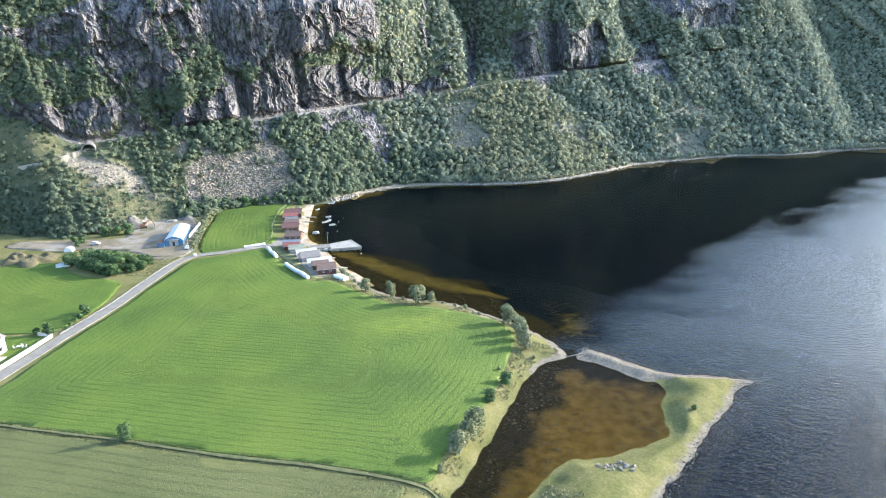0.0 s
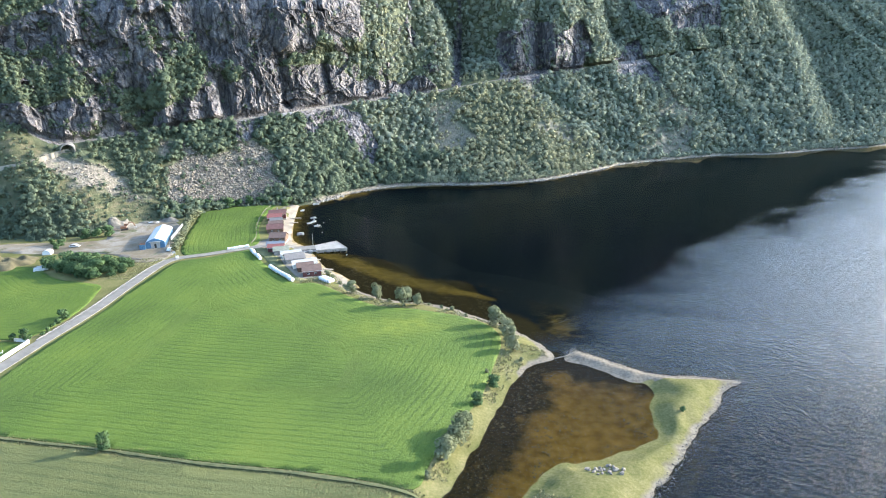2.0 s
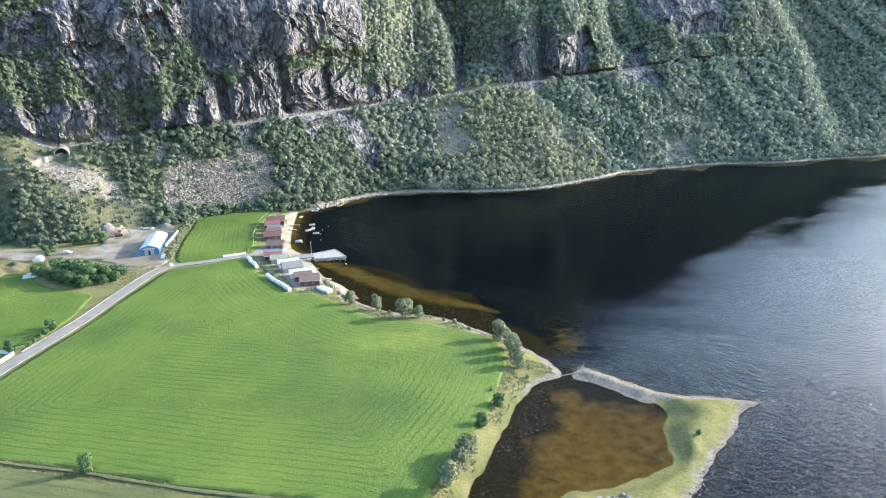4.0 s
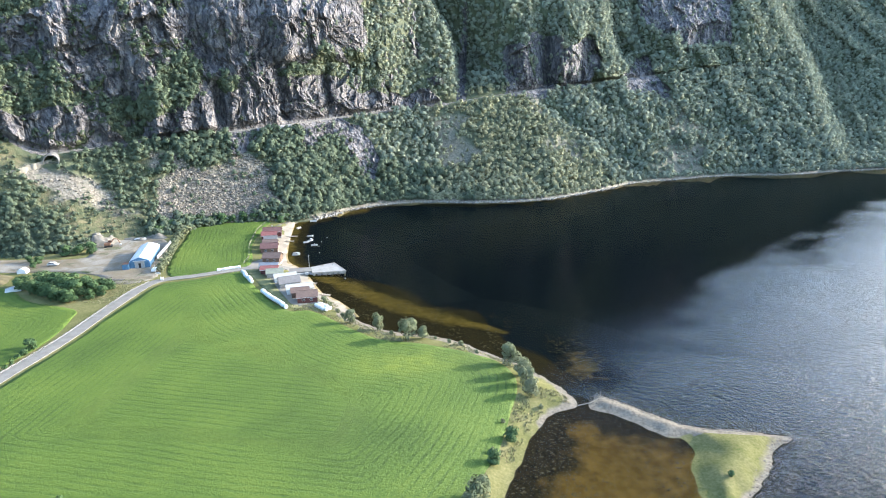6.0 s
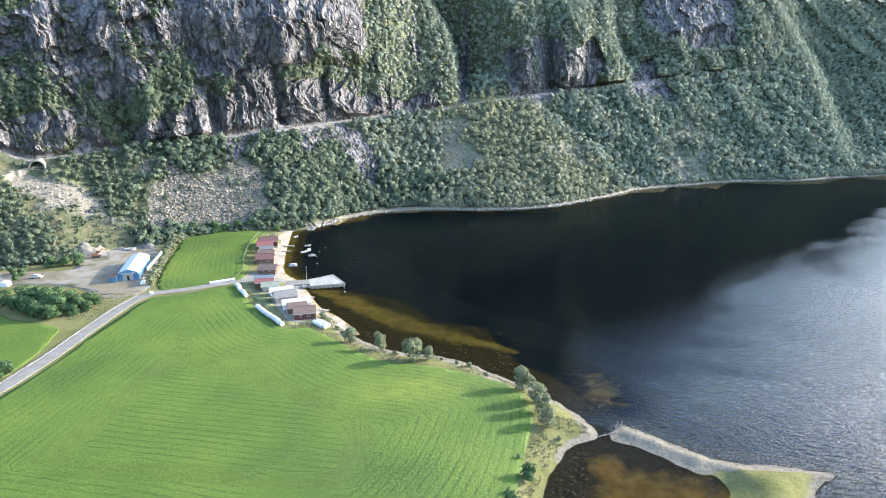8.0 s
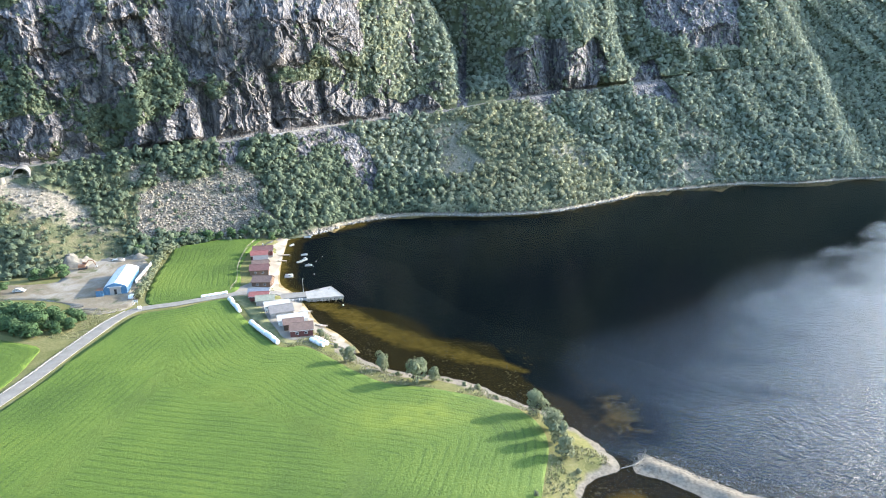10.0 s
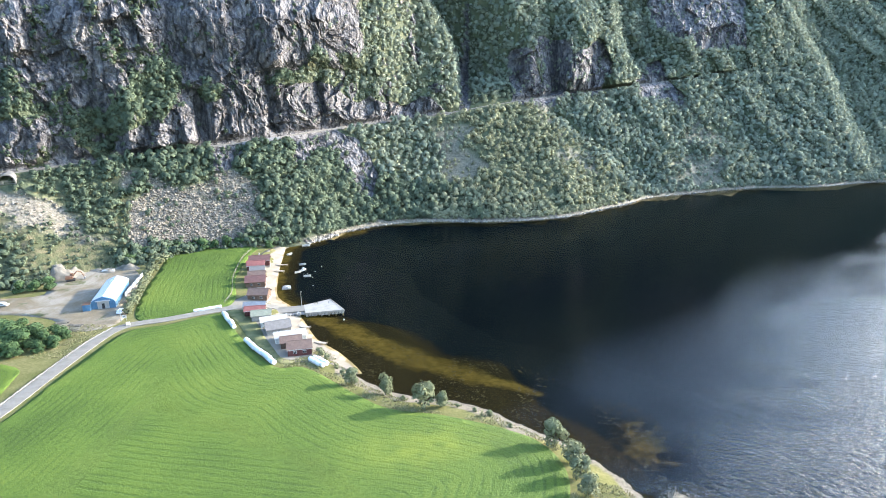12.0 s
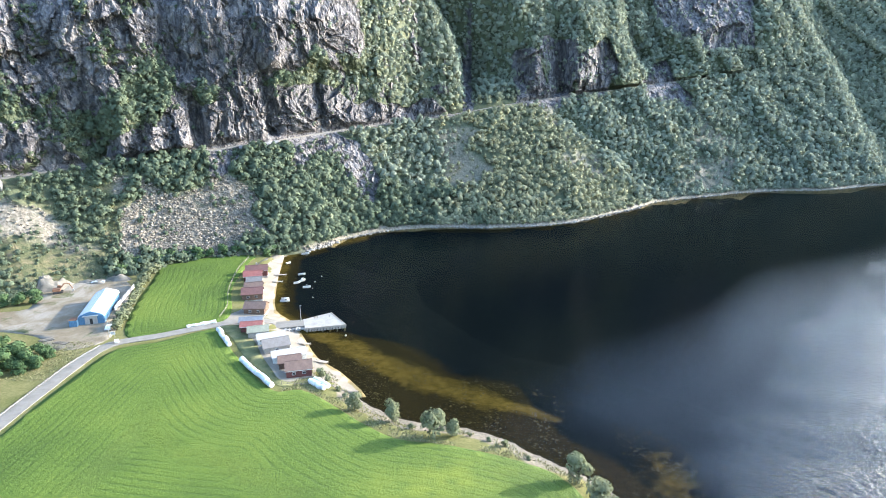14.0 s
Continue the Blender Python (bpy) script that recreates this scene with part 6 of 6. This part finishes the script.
post_fence([(-111.2, 274), (-113, 285), (-119.5, 303), (-126, 330), (-127.5, 347)], "weathered rail fence behind the far boathouses")
post_fence([(-75, 227.5), (-70, 227.8), (-66.5, 229)], "short weathered fence at the field corner", 1.8)


# ---------------- house, vehicles and yard things ----------------
def house():
    e = thing("house", pose(-151.5, 156, gz(-151, 156), 0, 0, 6), "cream wooden house with a dark roof", "house")
    W, L, H, R = 4.2, 5.5, 4.6, 2.4
    part("wall", prism([(-W, -0.3), (W, -0.3), (W, H), (0, H + R), (-W, H)], -L, L), YELLOW_WALL, e)
    sl = math.atan2(R, W)
    for side in (-1, 1):
        r = part("roof", box(0, W / math.cos(sl) + 0.5, -L - 0.4, L + 0.4, 0, 0.16), ROOF_GREY, e)
        r.matrix_basis = Matrix.Translation((0, 0, H + R + 0.03)) @ Matrix.Rotation(0 if side > 0 else math.pi, 4, 'Z') @ Matrix.Rotation(sl, 4, 'Y')
    for k in (-3.2, 0, 3.2):
        window_unit(e, 1.2, 1.3, pose(W, k, 1.6, 0, 0, 90))
        window_unit(e, 1.2, 1.1, pose(W, k, 3.7, 0, 0, 90))
    part("terrace", box(W, W + 2.8, -3, 1, -0.3, 0.35), CONCRETE, e, "pale terrace")
    part("chimney", box(-0.4, 0.4, 1, 1.8, H + R - 0.6, H + R + 1.0), STONE, e)


house()
LAWN = [(-141.6, 120), (-141.4, 170), (-147, 171.5), (-165, 170), (-180, 160), (-180, 120)]
outline_sheet("lawn", np.array(LAWN, float), 0.05, 0.3, 5.0, GRASS, "green garden lawn behind the white wall", "lawn", True)


def car(x, y, turn, label):
    e = thing("car", pose(x, y, gz(x, y) + 0.08, 0, 0, turn), label, "car")
    body = [(-2.1, 0.35), (2.1, 0.35), (2.15, 0.7), (1.3, 0.92), (0.75, 1.42), (-1.2, 1.46), (-1.95, 0.98), (-2.15, 0.8)]
    bm = prism(body, -0.85, 0.85)
    bmesh.ops.bevel(bm, geom=bm.edges[:], offset=0.06, segments=2, affect='EDGES')
    part("body", bm, HULL, e, "white painted car body")
    part("side_window", prism([(-1.55, 0.98), (1.0, 0.96), (0.68, 1.34), (-1.15, 1.38)], -0.87, 0.87), GLASS, e)
    for wx in (-1.35, 1.35):
        for wy in (-0.8, 0.8):
            w = part("wheel", tube([(wx, wy - 0.1, 0.32), (wx, wy + 0.1, 0.32)], [0.32, 0.32], 14), BLACK, e)
            part("rim", tube([(wx, wy - 0.115, 0.32), (wx, wy + 0.115, 0.32)], [0.19, 0.19], 10), METAL, w)


car(-190.5, 267, 8, "white car parked at the yard edge")
car(-143.5, 262.5, 100, "pale car parked beside the hall")


def excavator():
    e = thing("excavator", pose(-184, 296, gz(-184, 296) + 0.1, 0, 0, 30), "rusty orange excavator beside the rubble", "excavator")
    for sy in (-1, 1):
        part("track", box(-1.7, 1.7, sy * 1.05 - 0.25, sy * 1.05 + 0.25, 0, 0.75, 0.15), BLACK, e)
    part("body", box(-1.7, 1.0, -1.1, 1.1, 0.85, 2.0, 0.1), RUST, e)
    cab = part("cab", box(0.0, 1.2, 0.2, 1.1, 1.6, 2.9, 0.08), RUST, e)
    part("window", box(0.15, 1.24, 0.28, 1.02, 2.0, 2.75), GLASS, cab)
    part("boom", tube([(0.9, -0.3, 1.8), (2.6, -0.3, 3.7), (4.2, -0.3, 3.3)], [0.28, 0.25, 0.2], 6), RUST, e)
    part("arm", tube([(4.1, -0.3, 3.4), (5.0, -0.3, 1.2)], [0.2, 0.16], 6), RUST, e)
    part("bucket", prism([(4.6, 0.2), (5.5, 0.3), (5.3, 1.2), (4.9, 1.2)], -0.8, 0.2), METAL, e)


excavator()


def heap(name, x, y, rx, ry, h, material, label, category):
    """An uneven dug heap with a lobed foot."""
    n, k = 56, 22
    r, a = np.meshgrid(np.linspace(0, 1, k + 1), np.arange(n) * 2 * math.pi / n, indexing="ij")
    edge = 1 + 0.5 * vnoise(x + 2.2 * np.cos(a), y + 2.2 * np.sin(a), 0.5 + 0 * a, 23)
    px, py = x + rx * r * edge * np.cos(a), y + ry * r * edge * np.sin(a)
    w = fbm(px * 0.22, py * 0.22, 0 * px, 4, 17)
    pz = ground_z(px.ravel(), py.ravel()).reshape(px.shape) - 0.3 + h * (1 + 0.9 * w) * (1 - r) ** 0.8 * (0.55 + 0.45 * r)
    f = [(i * n + j, i * n + (j + 1) % n, (i + 1) * n + (j + 1) % n, (i + 1) * n + j) for i in range(k) for j in range(n)]
    me = mesh_from(name, np.stack([px, py, pz], -1).reshape(-1, 3), np.array(f)[:, ::-1], [material], True)
    return tagged(new(name, me), label, category, kind="structure")


RUBBLE = speckled("quarry_rubble", (0.085, 0.076, 0.062), (0.21, 0.188, 0.152), 0.5, 0.95, 0.6, fine=7)
heap("rubble_heap", -195, 303, 11, 9, 5.5, RUBBLE, "heap of pale quarry rubble against the slope", "heap")
heap("rubble_heap", -178, 312, 11, 5, 4.0, RUBBLE, "pale dug bank behind the yard", "heap")
heap("grass_mound", -206, 243, 14, 9, 4.0, speckled("brown_turf", (0.050, 0.046, 0.022), (0.13, 0.108, 0.058), 0.3, 0.9, 0.4, fine=9), "brown grassy mound beside the field", "mound")


def covered_stack(x, y, turn, lx, ly, h, label):
    e = thing("covered_stack", pose(x, y, gz(x, y), 0, 0, turn), label, "stack")
    part("tarpaulin", prism([(-lx, -0.1), (lx, -0.1), (lx * 0.9, h * 0.7), (lx * 0.3, h), (-lx * 0.4, h * 0.95), (-lx * 0.95, h * 0.6)], -ly, ly), WHITE_WRAP, e)
    part("weight_board", box(-lx, lx, -0.1, 0.1, h, h + 0.08), TIMBER, e)


covered_stack(-184.5, 236.5, 35, 2.6, 1.6, 1.3, "white tarpaulin over a stack at the field edge")
covered_stack(-196.5, 257.5, 10, 1.8, 1.4, 2.0, "pale covered stack near the mound")
covered_stack(-176, 309, 20, 2.6, 0.8, 0.9, "pale stack of pipes behind the hall")


def landing_posts():
    e = thing("mooring_post", pose(20.6, 176.6, 0), "old pale driftwood posts at the spit tip", "post")
    for k in range(6):
        part("stake", tube([(-0.5 + 0.3 * k, -1.2 + 0.55 * k, -0.4), (-0.45 + 0.3 * k, -1.15 + 0.55 * k, 0.7 + 0.25 * (k % 3))], [0.12, 0.08], 6), POST, e)
    part("log", tube([(-5.5, -4.2, 0.15), (-2.2, -3.0, 0.35), (-0.2, -1.2, 0.5)], [0.10, 0.14, 0.10], 6), POST, e)


landing_posts()


# ---------------- small things in the yard ----------------
def timber_stack(x, y, turn, n, length, label):
    e = thing("timber_stack", pose(x, y, gz(x, y) + 0.06, 0, 0, turn), label, "timber", "timber stacks in the yard")
    for k in range(n):
        row, col = divmod(k, 5)
        part("beam", box(-length / 2 + RNG.uniform(-0.3, 0.3), length / 2 + RNG.uniform(-0.3, 0.3), col * 0.32 - 0.8, col * 0.32 - 0.54, row * 0.26, row * 0.26 + 0.24), DARK_BEAM if k % 3 else POST, e)


timber_stack(-152.5, 250.8, -8, 5, 5.0, "dark beams lying on the yard gravel")
timber_stack(-158.5, 252.8, 15, 5, 4.0, "weathered beams lying on the yard")
timber_stack(-161.0, 276.0, 110, 15, 6.0, "stack of old timber beside the hall wall")
timber_stack(-164.5, 284.0, 112, 10, 5.0, "stack of weathered beams behind the hall")


def single_bale(x, y, label):
    e = thing("wrapped_bale", pose(x, y, gz(x, y), 0, 0, 30), label, "bale")
    part("wrap", tube([(-0.62, 0, 0.62), (-0.55, 0, 0.62), (0.55, 0, 0.62), (0.62, 0, 0.62)], [0.5, 0.64, 0.64, 0.5], 16), WHITE_WRAP, e)
    part("twine_band", tube([(-0.06, 0, 0.62), (0.06, 0, 0.62)], [0.65, 0.65], 16), WHITE_PAINT, e)


single_bale(-134.8, 251.6, "single white wrapped bale at the lane corner")


def sign_board(x, y, turn, label):
    e = thing("sign", pose(x, y, gz(x, y), 0, 0, turn), label, "sign")
    for sx in (-0.5, 0.5):
        part("post", tube([(sx, 0, -0.2), (sx, 0, 1.9)], [0.05, 0.05], 6), METAL, e)
    part("board", box(-0.7, 0.7, -0.06, -0.02, 1.0, 1.9), WHITE_PAINT, e, "plain white board")
    for k in range(3):
        part("text_bar", box(-0.5, 0.5 - 0.2 * k, -0.075, -0.06, 1.65 - 0.22 * k, 1.73 - 0.22 * k), BLACK, e)


sign_board(-138.4, 255.8, 10, "white sign board at the yard entrance")


def garden_set():
    e = thing("garden_table", pose(-145.0, 163.5, gz(-145, 163.5) + 0.05, 0, 0, 20), "pale garden table on the lawn", "table")
    part("tabletop", box(-0.9, 0.9, -0.5, 0.5, 0.7, 0.75, 0.02), WHITE_PAINT, e)
    for sx in (-0.75, 0.75):
        for sy in (-0.4, 0.4):
            part("leg", box(sx - 0.04, sx + 0.04, sy - 0.04, sy + 0.04, 0, 0.7), WHITE_PAINT, e)
    for k, (cx, cy, ct) in enumerate(((-1.5, 0, 90), (1.5, 0, -90), (0, 1.1, 0))):
        m = pose(-145.0, 163.5, gz(-145, 163.5) + 0.05, 0, 0, 20) @ pose(cx, cy, 0, 0, 0, ct)
        c = thing("garden_chair", m, "pale garden chair beside the table", "chair", "garden chairs")
        part("seat", box(-0.25, 0.25, -0.25, 0.25, 0.42, 0.46), WHITE_PAINT, c)
        part("backrest", box(-0.25, 0.25, 0.22, 0.26, 0.46, 0.95), WHITE_PAINT, c)
        for sx in (-0.22, 0.22):
            for sy in (-0.22, 0.22):
                part("leg", box(sx - 0.025, sx + 0.025, sy - 0.025, sy + 0.025, 0, 0.42), WHITE_PAINT, c)


garden_set()


# ---------------- the gravel track to the tunnel ----------------
def mountain_point(az, z, out=0.0):
    """The place on the mountain's surface at a bearing and a height, below the old road."""
    i = int(np.abs(MAZ[:, 0] - az).argmin())
    j = int(np.argmax(MZ[i, 3:] >= z)) + 3
    a = math.radians(az)
    return MX[i, j] - out * math.sin(a), MY[i, j] - out * math.cos(a), z


def tunnel_track():
    """A levelled gravel shelf from the tunnel mouth out along the slope."""
    line = catmull([(-36.6, 38.6), (-37.3, 38.4), (-38.3, 37.4), (-39.3, 36.0), (-40.6, 34.6), (-42.5, 32.5)], 8)
    rows = []
    for az, z in line:
        x, y, _ = mountain_point(az, z, 0.5)
        a = math.radians(az)
        rows.append([(x + o * math.sin(a), y + o * math.cos(a), z + h) for o, h in ((-1.5, -3.0), (-0.6, 0.55), (1.6, 0.7), (3.8, 0.6), (4.2, -2.0))])
    v = np.array(rows)
    me = mesh_from("track", v.reshape(-1, 3), grid_faces(len(rows), 5), [GRAVEL], True)
    tagged(new("track", me), "pale gravel track leading to the tunnel mouth", "track", kind="structure")


tunnel_track()
